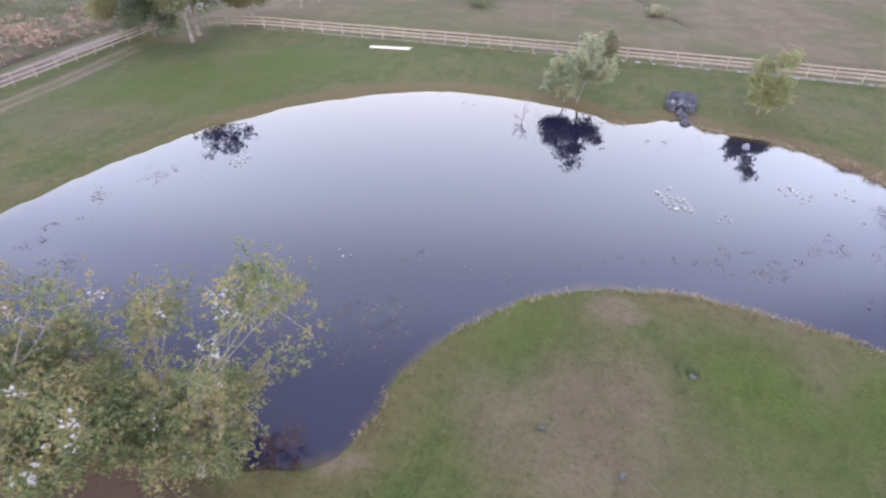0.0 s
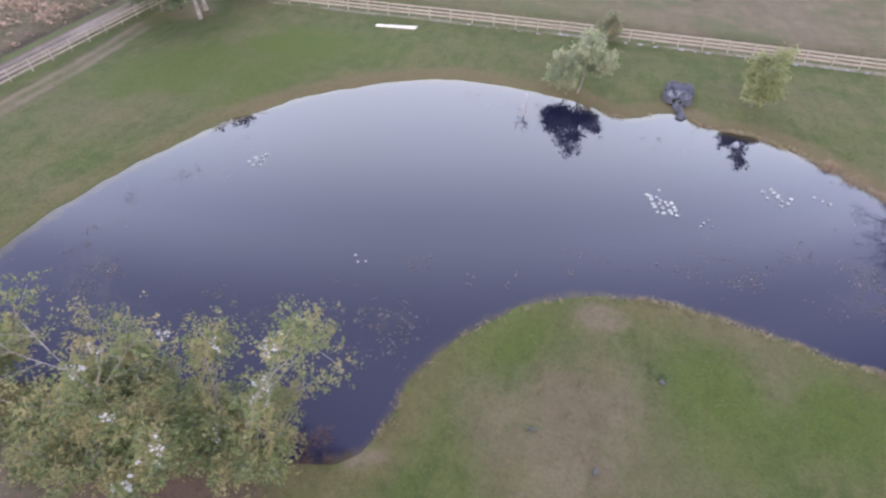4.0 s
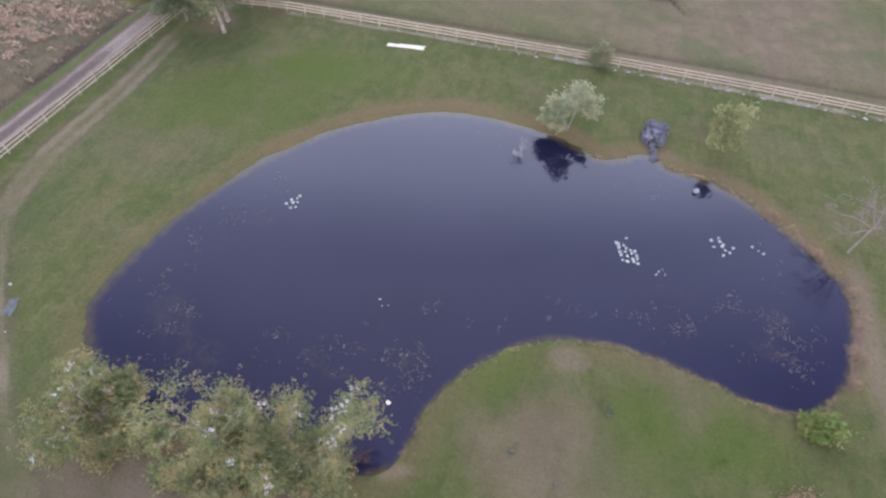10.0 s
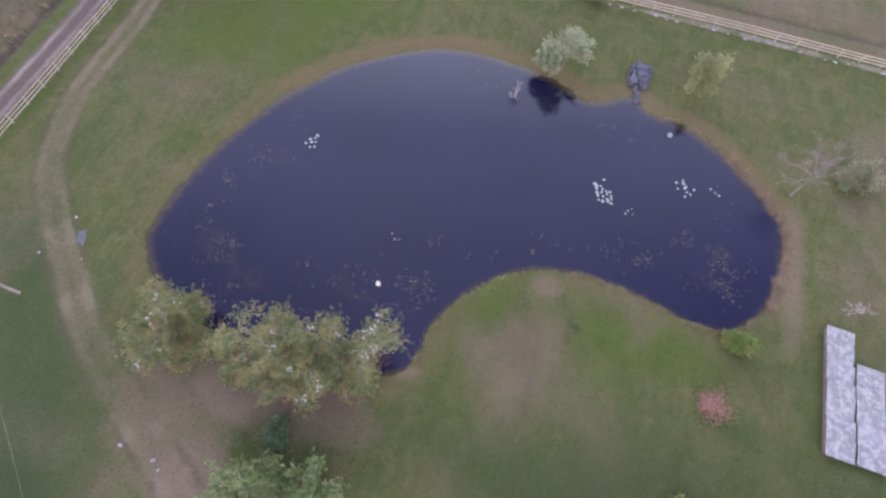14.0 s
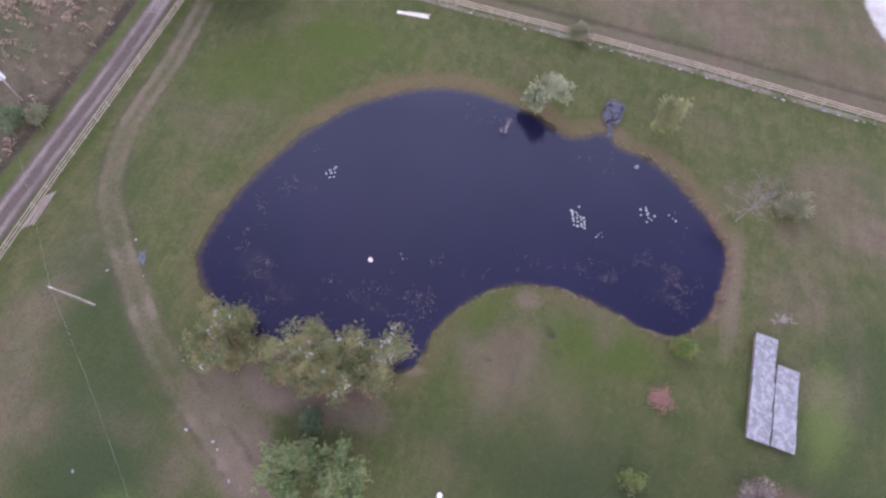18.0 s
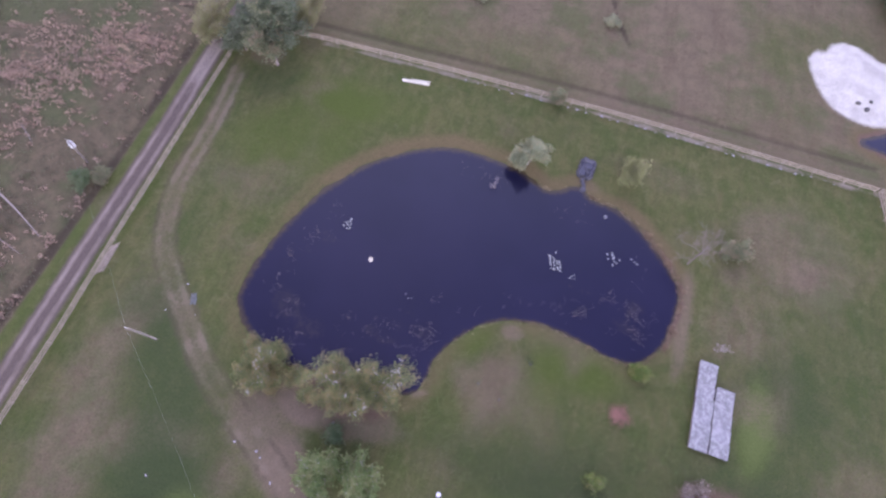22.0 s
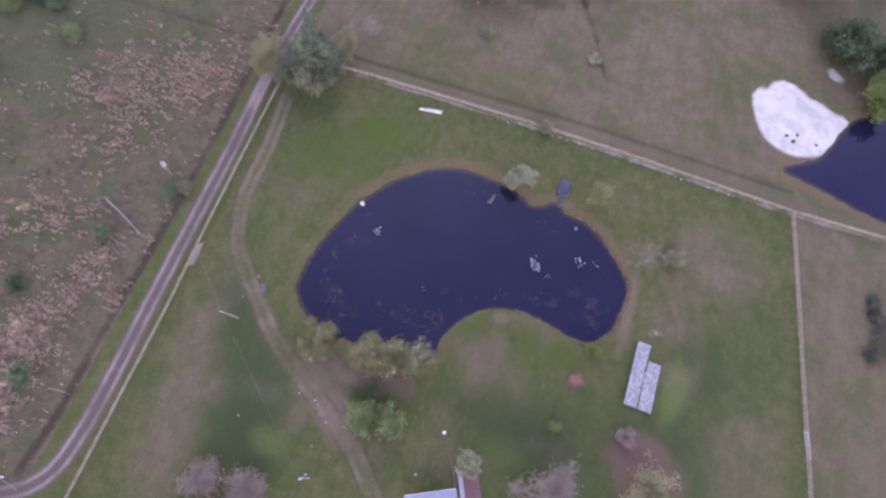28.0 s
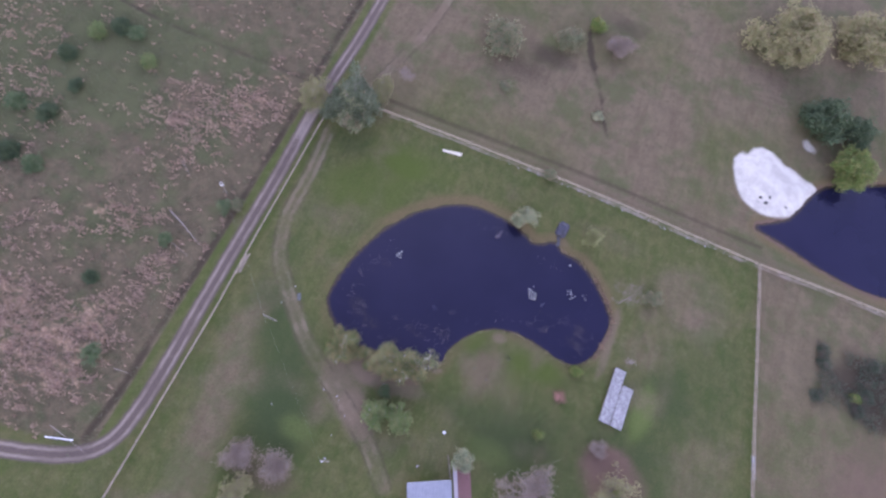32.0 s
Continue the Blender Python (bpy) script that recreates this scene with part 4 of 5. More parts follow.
tree("round_tree", 60.0, 131.0, 8.5, 9.0, ROUND_LEAF, "large round olive tree at the field's edge", 68, 0.28, 26, 1.1, 0.35, 0.15, 12, 3)
tree("pond_tree", 53.6, 100.5, 8.5, 5.5, DEEP_LEAF, "dark green tree beside the far pond", 69, 0.28, 13, 0.7, 0.25, 0.2, 10, 3)
tree("pond_tree", 63.0, 101.5, 6.0, 4.6, DEEP_LEAF, "dark green tree with a low crown by water", 70, 0.28, 9, 0.7, 0.2, 0.2, 9, 3)
tree("lime_tree", 62.8, 90.4, 6.4, 6.2, LIME_LEAF, "round lime green tree at the far pond", 71, 0.24, 16, 0.6, 0.25, 0.2, 11, 3)
tree("pond_tree", 80.0, 100.0, 9.0, 6.0, DEEP_LEAF, "tall dark tree shading the far pond", 72, 0.3, 10, 0.8, 0.25, 0.2, 10, 3)

# the rough field and the thicket
shrub("field_shrub", -64.4, 19.0, 2.4, 2.2, FRESH_LEAF, "green shrub beside the road ditch", 81, 0.14, 9, stems=8)
shrub("field_shrub", -62.4, 20.4, 2.0, 2.0, OLIVE_LEAF, "dull bramble shrub beside the road ditch", 82, 0.12, 6)
shrub("field_shrub", -70.2, -16.7, 3.0, 3.0, FRESH_LEAF, "green shrub among cut brush", 83, 0.16, 6)
shrub("field_shrub", -70.9, 7.9, 1.8, 2.0, FRESH_LEAF, "low green bush beside a fallen trunk", 85, 0.15, 8)
shrub("field_shrub", -79.2, -4.7, 1.6, 2.6, DEEP_LEAF, "low dark green shrub among cut brush", 86, 0.15, 6)
shrub("field_shrub", -105.8, 29.8, 2.0, 1.9, DEEP_LEAF, "dark round shrub in the rough field", 84, 0.16, 10)
for i, (bx, by, bs) in enumerate([(-108.4, 11.2, 4.2), (-102.4, 10.7, 3.6), (-112.0, 6.0, 3.6), (-106.9, 21.7, 3.6), (-113.7, 21.2, 4.0), (-109.9, 43.8, 4.4), (-106.4, 47.0, 4.2), (-102.3, 47.1, 3.2), (-96.0, 42.0, 2.4), (-112.0, 36.0, 3.2)]):
    shrub("field_shrub", bx, by, 1.9, bs, (DEEP_LEAF, FRESH_LEAF, YARD_LEAF)[i % 3], "low tangled green shrub in the rough field", 90 + i, 0.17, 11, stems=11, blob=0.4, group="shrubs of the rough field")
for i in range(9):
    rnd = random.Random(200 + i)
    shrub("thicket_shrub", 68 + 9 * (i % 3) + rnd.uniform(-3, 3), 35 + 5 * (i // 3) + rnd.uniform(-2, 2), rnd.uniform(0.9, 1.5), rnd.uniform(2.4, 3.4), THICKET_LEAF,
          "dark tangled shrub of a thicket", 110 + i, 0.15, 5, stems=8, blob=0.4, group="thicket shrubs")
shrub("lime_bush", 73.3, 36.8, 1.6, 1.3, LIME_LEAF, "small lime bush among dark thicket", 130, 0.14, 8)


# ---- low sheds, house, gate ----
TIN = Nodes("weathered tin")
t_big, t_mid, t_fine = TIN.noise(1.5, 6, 0.72, 0.3), TIN.noise(3.6, 6, 0.75, 0.5), TIN.noise(20, 3)
t_col = TIN.mix(TIN.ramp(t_big, 0.42, 0.56), (0.265, 0.26, 0.24), (0.165, 0.16, 0.15))
t_col = TIN.mix(TIN.ramp(t_mid, 0.52, 0.66, 0, 0.75), t_col, (0.15, 0.135, 0.13))
t_col = TIN.mix(TIN.ramp(TIN.chance(), 0.5, 1.0, 0, 0.35), t_col, (0.29, 0.275, 0.275))
TIN = TIN.finish(t_col, 0.7, 0.0, TIN.bump(t_fine, 0.2, 0.01), spec=0.25)
GREY_ROOF = plain("grey roof sheet", (0.215, 0.222, 0.235), (0.175, 0.182, 0.196), 0.6, 0.5, 0.1, 0.01, 0.2)
DARK_WOOD = plain("dark old wood", (0.10, 0.08, 0.07), (0.16, 0.13, 0.11), 2.0, 0.9)
PALE_WOOD = plain("pale sawn wood", (0.52, 0.48, 0.37), (0.44, 0.40, 0.305), 1.5, 0.8)
GALV = plain("galvanised tube", (0.50, 0.53, 0.56), (0.42, 0.45, 0.48), 3.0, 0.4, 0.1, 0.005, 0.6)
WHITE = plain("white plastic", (0.66, 0.66, 0.65), (0.56, 0.56, 0.55), 4.0, 0.45)
SIDING = plain("pale wall boards", (0.55, 0.53, 0.50), (0.48, 0.46, 0.44), 1.0, 0.8)
DARK_STONE = plain("dark wet stone", (0.042, 0.041, 0.045), (0.082, 0.079, 0.087), 2.5, 0.85, 0.6, 0.03)
LINER = plain("black pond liner", (0.045, 0.045, 0.055), (0.075, 0.075, 0.09), 3.0, 0.35)


def ridged(width, length, pitch=0.2, depth=0.025, thick=0.006):
    """A corrugated sheet, ridges along its length, lying at the origin."""
    bm, n = bmesh.new(), int(width / pitch) * 4
    rows = []
    for yy in (-length / 2, length / 2):
        rows.append([bm.verts.new((-width / 2 + width * i / n, yy, depth * math.sin(2 * math.pi * i / 4 + 0.3))) for i in range(n + 1)])
    for i in range(n):
        bm.faces.new((rows[0][i], rows[0][i + 1], rows[1][i + 1], rows[1][i]))
    r = bmesh.ops.extrude_face_region(bm, geom=bm.faces[:])
    bmesh.ops.translate(bm, vec=(0, 0, -thick), verts=[v for v in r["geom"] if isinstance(v, bmesh.types.BMVert)])
    bmesh.ops.recalc_face_normals(bm, faces=bm.faces[:])
    return bm


def low_shed(cx, cy, length, turn, label, seed):
    rnd = random.Random(seed)
    root = thing("low_shed", cx, cy, ground_z(cx, cy), label, "shed", "low sheds", turn)
    w, h = 2.38, 0.5
    for sx in (-1, 1):
        bm = bmesh.new()
        box(bm, 0.05, length - 0.2, h, pose(sx * (w / 2 - 0.1), 0, 0), 0.008)
        part("side_wall", bm, DARK_WOOD, root)
    for sy in (-1, 1):
        bm = bmesh.new()
        box(bm, w - 0.26, 0.05, h - 0.03, pose(0, sy * (length / 2 - 0.13), 0), 0.008)
        part("end_wall", bm, DARK_WOOD, root)
    n = round(length / 1.55)
    for i in range(n):
        piece = part("roof_sheet", ridged(w, length / n + 0.12), TIN, root)
        piece.matrix_local = pose(rnd.uniform(-0.05, 0.05), -length / 2 + length * (i + 0.5) / n, h + 0.045 + 0.012 * (i % 2), 3.0 + rnd.uniform(-0.3, 0.3), 1.5 + rnd.uniform(-1, 1), rnd.uniform(-1.2, 1.2))
    return root


low_shed(23.55, 15.8, 11.2, -1.5, "long low shed roofed with weathered pale tin sheets", 1)
low_shed(25.95, 14.35, 8.4, -1.5, "shorter low shed roofed with grey-white tin sheets", 2)

hx, hy, ht = -3.0, -16.6, 25.4
house = thing("house", hx, hy, ground_z(hx, hy), "small house with a low grey metal roof", "house", turn=ht)
HW, HD, HH = 8.0, 8.4, 2.75
for i, (px, py, sx, sy) in enumerate(((0, HD / 2 - 0.4, HW - 0.8, 0.15), (0, -HD / 2 + 0.4, HW - 0.8, 0.15), (HW / 2 - 0.47, 0, 0.15, HD - 0.96), (-HW / 2 + 0.47, 0, 0.15, HD - 0.96))):
    bm = bmesh.new()
    box(bm, sx, sy, HH, pose(px, py, 0))
    part("wall", bm, SIDING, house)
door = bmesh.new()
box(door, 0.9, 0.05, 2.03, pose(1.4, HD / 2 - 0.29, 0.05), 0.01)
door = part("door", door, DARK_WOOD, house)
bm = bmesh.new()
box(bm, 0.12, 0.04, 0.03, pose(1.05, HD / 2 - 0.24, 1.05), 0.008)
part("handle", bm, GALV, door)
for i in range(8):
    sheet = part("roof_sheet", ridged(1.03, HD, 0.25, 0.02), GREY_ROOF, house)
    sheet.matrix_local = pose(-HW / 2 + 0.5 + i, 0, HH + 0.24 + 0.006 * (i % 2), 2.6, 0, 0)
bm = bmesh.new()
box(bm, HW, 0.04, 0.2, pose(0, HD / 2 - 0.02, HH + 0.2), 0.008)
part("fascia", bm, WHITE, house)

ramp = thing("handrail", -2.0, -9.2, ground_z(-2.0, -9.2), "dark wooden handrail leading to the house", "handrail", turn=-61.0)
for i in range(4):
    bm = bmesh.new()
    box(bm, 0.09, 0.09, 1.0, pose(-1.95 + 1.3 * i, 0, 0), 0.008)
    part("post", bm, DARK_WOOD, ramp)
for hgt in (0.5, 1.0):
    bm = bmesh.new()
    box(bm, 4.2, 0.12, 0.05, pose(0, 0, hgt), 0.008)
    part("rail", bm, DARK_WOOD, ramp)

gate = thing("metal_gate", 54.75, 14.1, ground_z(54.75, 14.1), "galvanised tube gate against the board fence", "gate", turn=102.0)
for i in range(5):
    bm = bmesh.new()
    bmesh.ops.create_cone(bm, segments=10, radius1=0.025, radius2=0.025, depth=4.2, matrix=pose(0, 0.2, 0.25 + 0.24 * i, 0, 90, 0))
    part("bar", bm, GALV, gate)
for sx in (-2.1, 0, 2.1):
    bm = bmesh.new()
    bmesh.ops.create_cone(bm, segments=10, radius1=0.03, radius2=0.03, depth=1.3, matrix=pose(sx, 0.2, 0.65))
    part("upright", bm, GALV, gate)


# ---- things on the grass ----
def stone_mesh(name, seed, sx, sy, sz, material, parent=None):
    bm = bmesh.new()
    bmesh.ops.create_icosphere(bm, subdivisions=2, radius=0.5)
    for v in bm.verts:
        k = 1 + 0.28 * noise.noise(v.co * 2.3 + Vector((seed * 3.7, seed, 0)))
        v.co = Vector((v.co.x * sx * k, v.co.y * sy * k, max(v.co.z * k, -0.25) * sz))
    return part(name, bm, material, parent, smooth=False)


shapes = [stone_mesh("stone", i, 0.9, 0.42, 0.34, STONE) for i in range(4)]
stones_dark = stone_mesh("stone", 31, 0.9, 0.7, 0.5, plain("dull dark stone", (0.10, 0.095, 0.085), (0.07, 0.066, 0.06), 3.0, 0.95, 0.4, 0.02, 0.0, 0.1))
rnd = random.Random(7)
for i in range(34):
    sx = -20 + 62 * (i + rnd.uniform(0, 0.8)) / 34
    sy = float(np.interp(sx, [p[0] for p in FENCE_NORTH], [p[1] for p in FENCE_NORTH])) - rnd.uniform(0.55, 1.0)
    o = shapes[i] if i < 4 else new("stone", shapes[i % 4].data)
    k = rnd.uniform(0.3, 0.7)
    o.matrix_world = pose(sx, sy, ground_z(sx, sy) + 0.06 * k, 0, 0, rnd.uniform(-25, 25)) @ Matrix.Diagonal((k, k, k, 1))
    tagged(o, "pale stone lying along the foot of the fence", "stone", "stones along the fence")
for i, (sx, sy, k) in enumerate(((-29.4, -5.8, 0.6), (-26.6, -6.0, 0.6), (-25.9, -6.5, 0.5), (-23.7, -8.6, 0.6), (-40.8, 6.4, 0.3), (-23.7, -16.7, 0.8),
                                 (-7.5, -11.4, 0.8), (-24.4, -12.6, 0.5), (-37.0, -12.0, 0.5), (-43.6, 9.8, 0.5), (-19.5, -0.4, 0.5), (-44.5, 5.8, 0.4))):
    o = new("stone", shapes[i % 4].data)
    o.matrix_world = pose(sx, sy, ground_z(sx, sy) + 0.05 * k, 0, 0, 40 * i) @ Matrix.Diagonal((k * 0.7, k, k, 1))
    tagged(o, "pale stone lying on worn ground", "stone", "stones by the track")

for i, (sx, sy) in enumerate(((-4.3, 9.5), (-1.3, 8.4), (1.4, 13.9))):
    o = new("stone", stones_dark.data)
    o.matrix_world = pose(sx, sy, ground_z(sx, sy) + 0.03, 0, 0, 70 * i) @ Matrix.Diagonal((0.4, 0.3, 0.4, 1))
    tagged(o, "small dark stone lying in the lawn", "stone", "stones in the lawn")
for i, (sx, sy, k) in enumerate(((43.8, 74.1, 1.0), (45.4, 73.4, 1.2), (45.9, 75.0, 0.8), (50.5, 74.6, 0.7))):
    o = new("stone", stones_dark.data)
    o.matrix_world = pose(sx, sy, ground_z(sx, sy) + 0.1, 0, 0, 50 * i) @ Matrix.Diagonal((k, k, k, 1))
    tagged(o, "dark stone lying on the white sand", "stone", "stones on the sand")
bpy.data.objects.remove(stones_dark)

boards = thing("board_stack", -26.9, 51.9, ground_z(-26.9, 51.9), "stack of pale sawn boards lying on the grass", "boards", turn=9.0)
for i in range(2):
    for j in range(2):
        bm = bmesh.new()
        box(bm, 4.4 - 0.1 * j, 0.24, 0.06, pose(0.03 * i - 0.04 * j, -0.26 + 0.26 * i, 0.02 + 0.065 * j, 0, 0, 0.4 * i - 0.3), 0.006)
        part("board", bm, PALE_WOOD, boards)
for i in range(2):
    loose = bmesh.new()
    box(loose, 2.6, 0.12, 0.05, None, 0.006)
    loose = part("loose_board", loose, PALE_WOOD, None)
    loose.matrix_world = pose(-26.4 + 0.5 * i, 52.28 + 0.17 * i, ground_z(-26, 52.8) + 0.01, 0, 0, 4 + 7 * i)
    tagged(loose, "pale board lying beside a stack of boards", "board", "loose boards")
lean = thing("board_stack", -55.5, 9.9, ground_z(-55.5, 9.9), "pale fence boards lying against the board fence", "boards", turn=91.0)
for i in range(5):
    bm = bmesh.new()
    box(bm, 4.4 - 0.2 * (i % 2), 0.11, 0.045, pose(0.18 * i - 0.5, 0.15 - 0.17 * i, 0.02 + 0.05 * (i % 2), 0, 0, 0.7 * i - 1.2), 0.006)
    part("board", bm, BOARD, lean)

log_a = part("log", tubes([(Vector((-4.8, 0, 0.1)), Vector((-1, 0.15, 0.14)), 0.13, 0.11), (Vector((-1, 0.15, 0.14)), Vector((4.8, 0, 0.1)), 0.11, 0.06)], 8), SHORE_BARK, None)
log_a.matrix_world = pose(-69.4, 11.6, ground_z(-69.4, 11.6) + 0.12, 0, 0, -24)
tagged(log_a, "long pale fallen trunk in the rough field", "log")
for i, (lx, ly, lt, ls) in enumerate(((-68.0, 7.2, -15, 0.5), (-76.0, 23.0, -33, 0.4), (-64.5, -17.5, 5, 0.3), (-66.5, -31.0, -12, 0.8))):
    o = new("log", log_a.data)
    o.matrix_world = pose(lx, ly, ground_z(lx, ly) + 0.1, 0, 0, lt) @ Matrix.Diagonal((ls, 0.5, 0.5, 1))
    tagged(o, "weathered fallen branch in the rough field", "log", "fallen branches")

sheet = bmesh.new()
bmesh.ops.create_grid(sheet, x_segments=16, y_segments=9, size=0.5)
for v in sheet.verts:
    edge = 1 + 0.35 * noise.noise(Vector((v.co.x * 3, v.co.y * 3, 4.0)))
    v.co = Vector((v.co.x * 0.7 * edge, v.co.y * 1.5 * edge, 0.05 + 0.12 * abs(noise.noise(Vector((v.co.x * 5, v.co.y * 9, 1.0))))))
lifted = bmesh.ops.extrude_face_region(sheet, geom=sheet.faces[:])
bmesh.ops.translate(sheet, vec=(0, 0, -0.015), verts=[v for v in lifted["geom"] if isinstance(v, bmesh.types.BMVert)])
bmesh.ops.recalc_face_normals(sheet, faces=sheet.faces[:])
sheet = part("plastic_sheet", sheet, plain("pale blue plastic", (0.100, 0.105, 0.095), (0.068, 0.072, 0.064), 3.0, 0.9), None)
sheet.matrix_world = pose(-42.0, 8.2, ground_z(-42.0, 8.2), 0, 0, 20)
tagged(sheet, "crumpled pale blue plastic sheet beside the track", "plastic sheet")

bucket = thing("bucket", -5.2, -4.0, ground_z(-5.2, -4.0), "white plastic bucket standing on worn grass", "bucket")
bm = bmesh.new()
bmesh.ops.create_cone(bm, segments=24, radius1=0.2, radius2=0.25, depth=0.45, matrix=pose(0, 0, 0.225))
part("tub", bm, WHITE, bucket, smooth=False)
bm = bmesh.new()
bmesh.ops.create_cone(bm, segments=24, radius1=0.27, radius2=0.26, depth=0.05, matrix=pose(0, 0, 0.47), cap_ends=True)
part("lid", bm, WHITE, bucket)
part("handle", tubes([(Vector((-0.26, 0, 0.4)), Vector((-0.2, 0.25, 0.3)), 0.01, 0.01), (Vector((-0.2, 0.25, 0.3)), Vector((0.2, 0.25, 0.3)), 0.01, 0.01), (Vector((0.2, 0.25, 0.3)), Vector((0.26, 0, 0.4)), 0.01, 0.01)], 6), GALV, bucket)


# ---- utility poles with their wires ----
POLE_WOOD = plain("grey weathered pole", (0.30, 0.265, 0.225), (0.22, 0.195, 0.165), 1.5, 0.9, 0.4)
WIRE = plain("pale worn wire", (0.30, 0.30, 0.28), (0.22, 0.22, 0.21), 2.0, 0.6)


def utility_pole(x, y, h, lean, label, fork=0.0):
    z0 = ground_z(x, y)
    root = thing("utility_pole", x, y, z0, label, "utility pole", "utility poles")
    top = Vector((lean[0], lean[1], h))
    part("shaft", tubes([(Vector((0, 0, -0.6)) , top * 0.5, 0.13, 0.11), (top * 0.5, top, 0.11, 0.085)], 10), POLE_WOOD, root, smooth=True)
    for a in (-0.12, 0.12):
        bm = bmesh.new()
        bmesh.ops.create_cone(bm, segments=10, radius1=0.05, radius2=0.03, depth=0.16, matrix=pose(*top) @ pose(a, 0, 0.04))
        part("insulator", bm, WHITE, root, "white insulator")
    if fork:
        part("crossarm", tubes([(top + Vector((-fork * 0.3, fork * 0.1, -0.5)), top + Vector((fork, 0.5 * fork, -0.5)), 0.06, 0.06)], 6), POLE_WOOD, root)
    return root, Vector((x, y, z0)) + top


line_pole, line_top = utility_pole(-65.8, 21.8, 5.2, (-0.1, 0.1), "weathered utility pole carrying a white transformer")
can = bmesh.new()
bmesh.ops.create_cone(can, segments=24, radius1=0.34, radius2=0.34, depth=1.0, matrix=pose(-0.42, 0.3, 3.75))
bmesh.ops.bevel(can, geom=[e for e in can.edges if len(e.link_faces) == 2 and abs(e.verts[0].co.z - e.verts[1].co.z) < 0.01], offset=0.05, segments=2, affect="EDGES")
can = part("transformer", can, WHITE, line_pole, "white transformer can")
bm = bmesh.new()
bmesh.ops.create_cone(bm, segments=12, radius1=0.07, radius2=0.04, depth=0.28, matrix=pose(-0.42, 0.3, 4.38))
part("bushing", bm, GALV, can)
bm = bmesh.new()
box(bm, 0.5, 0.12, 0.1, pose(-0.2, 0.15, 3.9, 0, 0, -35), 0.01)
part("bracket", bm, GALV, line_pole)
lawn_pole, lawn_top = utility_pole(-43.55, 2.15, 5.0, (-1.5, -0.45), "weathered utility pole leaning over the grass")
yard_pole, yard_top = utility_pole(-23.8, -17.2, 4.2, (0.0, 0.0), "short utility pole with a crossarm near the house", fork=1.3)
bm = bmesh.new()
box(bm, 0.34, 0.2, 0.5, pose(0, 0.17, 3.2), 0.02)
part("meter_box", bm, WHITE, yard_pole, "white meter box")


def wire(a, b, sag):
    """A wire hanging between two poles."""
    root = thing("overhead_wire", *a, "thin pale overhead wire hanging between two poles", "wire", "overhead wires")
    spots = [a.lerp(b, i / 16) - Vector((0, 0, sag * 4 * (i / 16) * (1 - i / 16))) - a for i in range(17)]
    part("strand", tubes([(p, q, 0.004, 0.004) for p, q in zip(spots, spots[1:])], 5, 0.004), WIRE, root)


wire(line_top, lawn_top, 0.7)
wire(lawn_top, yard_top, 0.8)

# white pipe by the bend of the road, and the brick path beside the house
culvert = part("pipe", tubes([(Vector((-2.4, 0, 0.12)), Vector((2.4, 0.15, 0.12)), 0.1, 0.1)], 10), WHITE, None)
culvert.matrix_world = pose(-67.6, -31.6, ground_z(-67.6, -31.6), 0, 0, 14)
tagged(culvert, "long white pipe lying beside the road bend", "pipe")
PAVER = plain("red brick paving", (0.17, 0.09, 0.08), (0.12, 0.066, 0.06), 4.0, 0.9)
EDGING = plain("pale concrete edging", (0.36, 0.33, 0.33), (0.29, 0.26, 0.26), 3.0, 0.9)
path = thing("brick_path", 1.25, -11.2, ground_z(1.25, -11.2), "red brick path with a pale edge beside the house", "path", turn=25.4)
slab = bmesh.new()
box(slab, 0.7, 7.0, 0.09, pose(-0.95, 0, 0), 0.01)
part("edging", slab, EDGING, path, "pale concrete strip")
first = None
for i in range(11):
    for j in range(6):
        m = pose(-0.37 + 0.42 * j, -3.2 + 0.64 * i, 0.0)
        if first is None:
            bm = bmesh.new()
            box(bm, 0.40, 0.62, 0.07, None, 0.012)
            first = part("paver", bm, PAVER, path)
            first.matrix_local = m
        else:
            shared("paver", first, path, m)

# ---- stone basin with a spillway into the pond ----
basin = thing("stone_basin", 2.5, 45.3, ground_z(2.5, 45.3), "dark stone basin spilling over rocks into the pond", "basin", turn=-6)


def oval(a, rx, ry):
    """A place on a rounded oblong."""
    c, q = math.cos(a), math.sin(a)
    return rx * math.copysign(abs(c) ** 0.5, c), ry * math.copysign(abs(q) ** 0.5, q)


bm = bmesh.new()
rim = [bm.verts.new((*oval(2 * math.pi * i / 32, 1.2, 1.7), 0.62)) for i in range(32)]
floor_ring = [bm.verts.new((*oval(2 * math.pi * i / 32, 0.95, 1.4), 0.22)) for i in range(32)]
for i in range(32):
    bm.faces.new((rim[i], rim[(i + 1) % 32], floor_ring[(i + 1) % 32], floor_ring[i]))
bm.faces.new(floor_ring)
part("liner", bm, LINER, basin)
rnd = random.Random(9)
basin.scale = (0.84, 0.9, 0.9)
stones = [stone_mesh("stone", 20 + i, 0.55, 0.38, 0.36, DARK_STONE, basin) for i in range(5)]
k = 0
for row in range(3):
    for i in range(22):
        a = 2 * math.pi * (i + 0.5 * (row % 2)) / 22
        px, py = oval(a, 1.38 - 0.05 * row, 1.92 - 0.05 * row)
        m = pose(px, py, 0.12 + 0.23 * row, rnd.uniform(-8, 8), rnd.uniform(-8, 8), math.degrees(a) + 90 + rnd.uniform(-9, 9))
        if k < 5:
            stones[k].matrix_local = m
        else:
            shared("stone", stones[k % 5], basin, m)
        k += 1
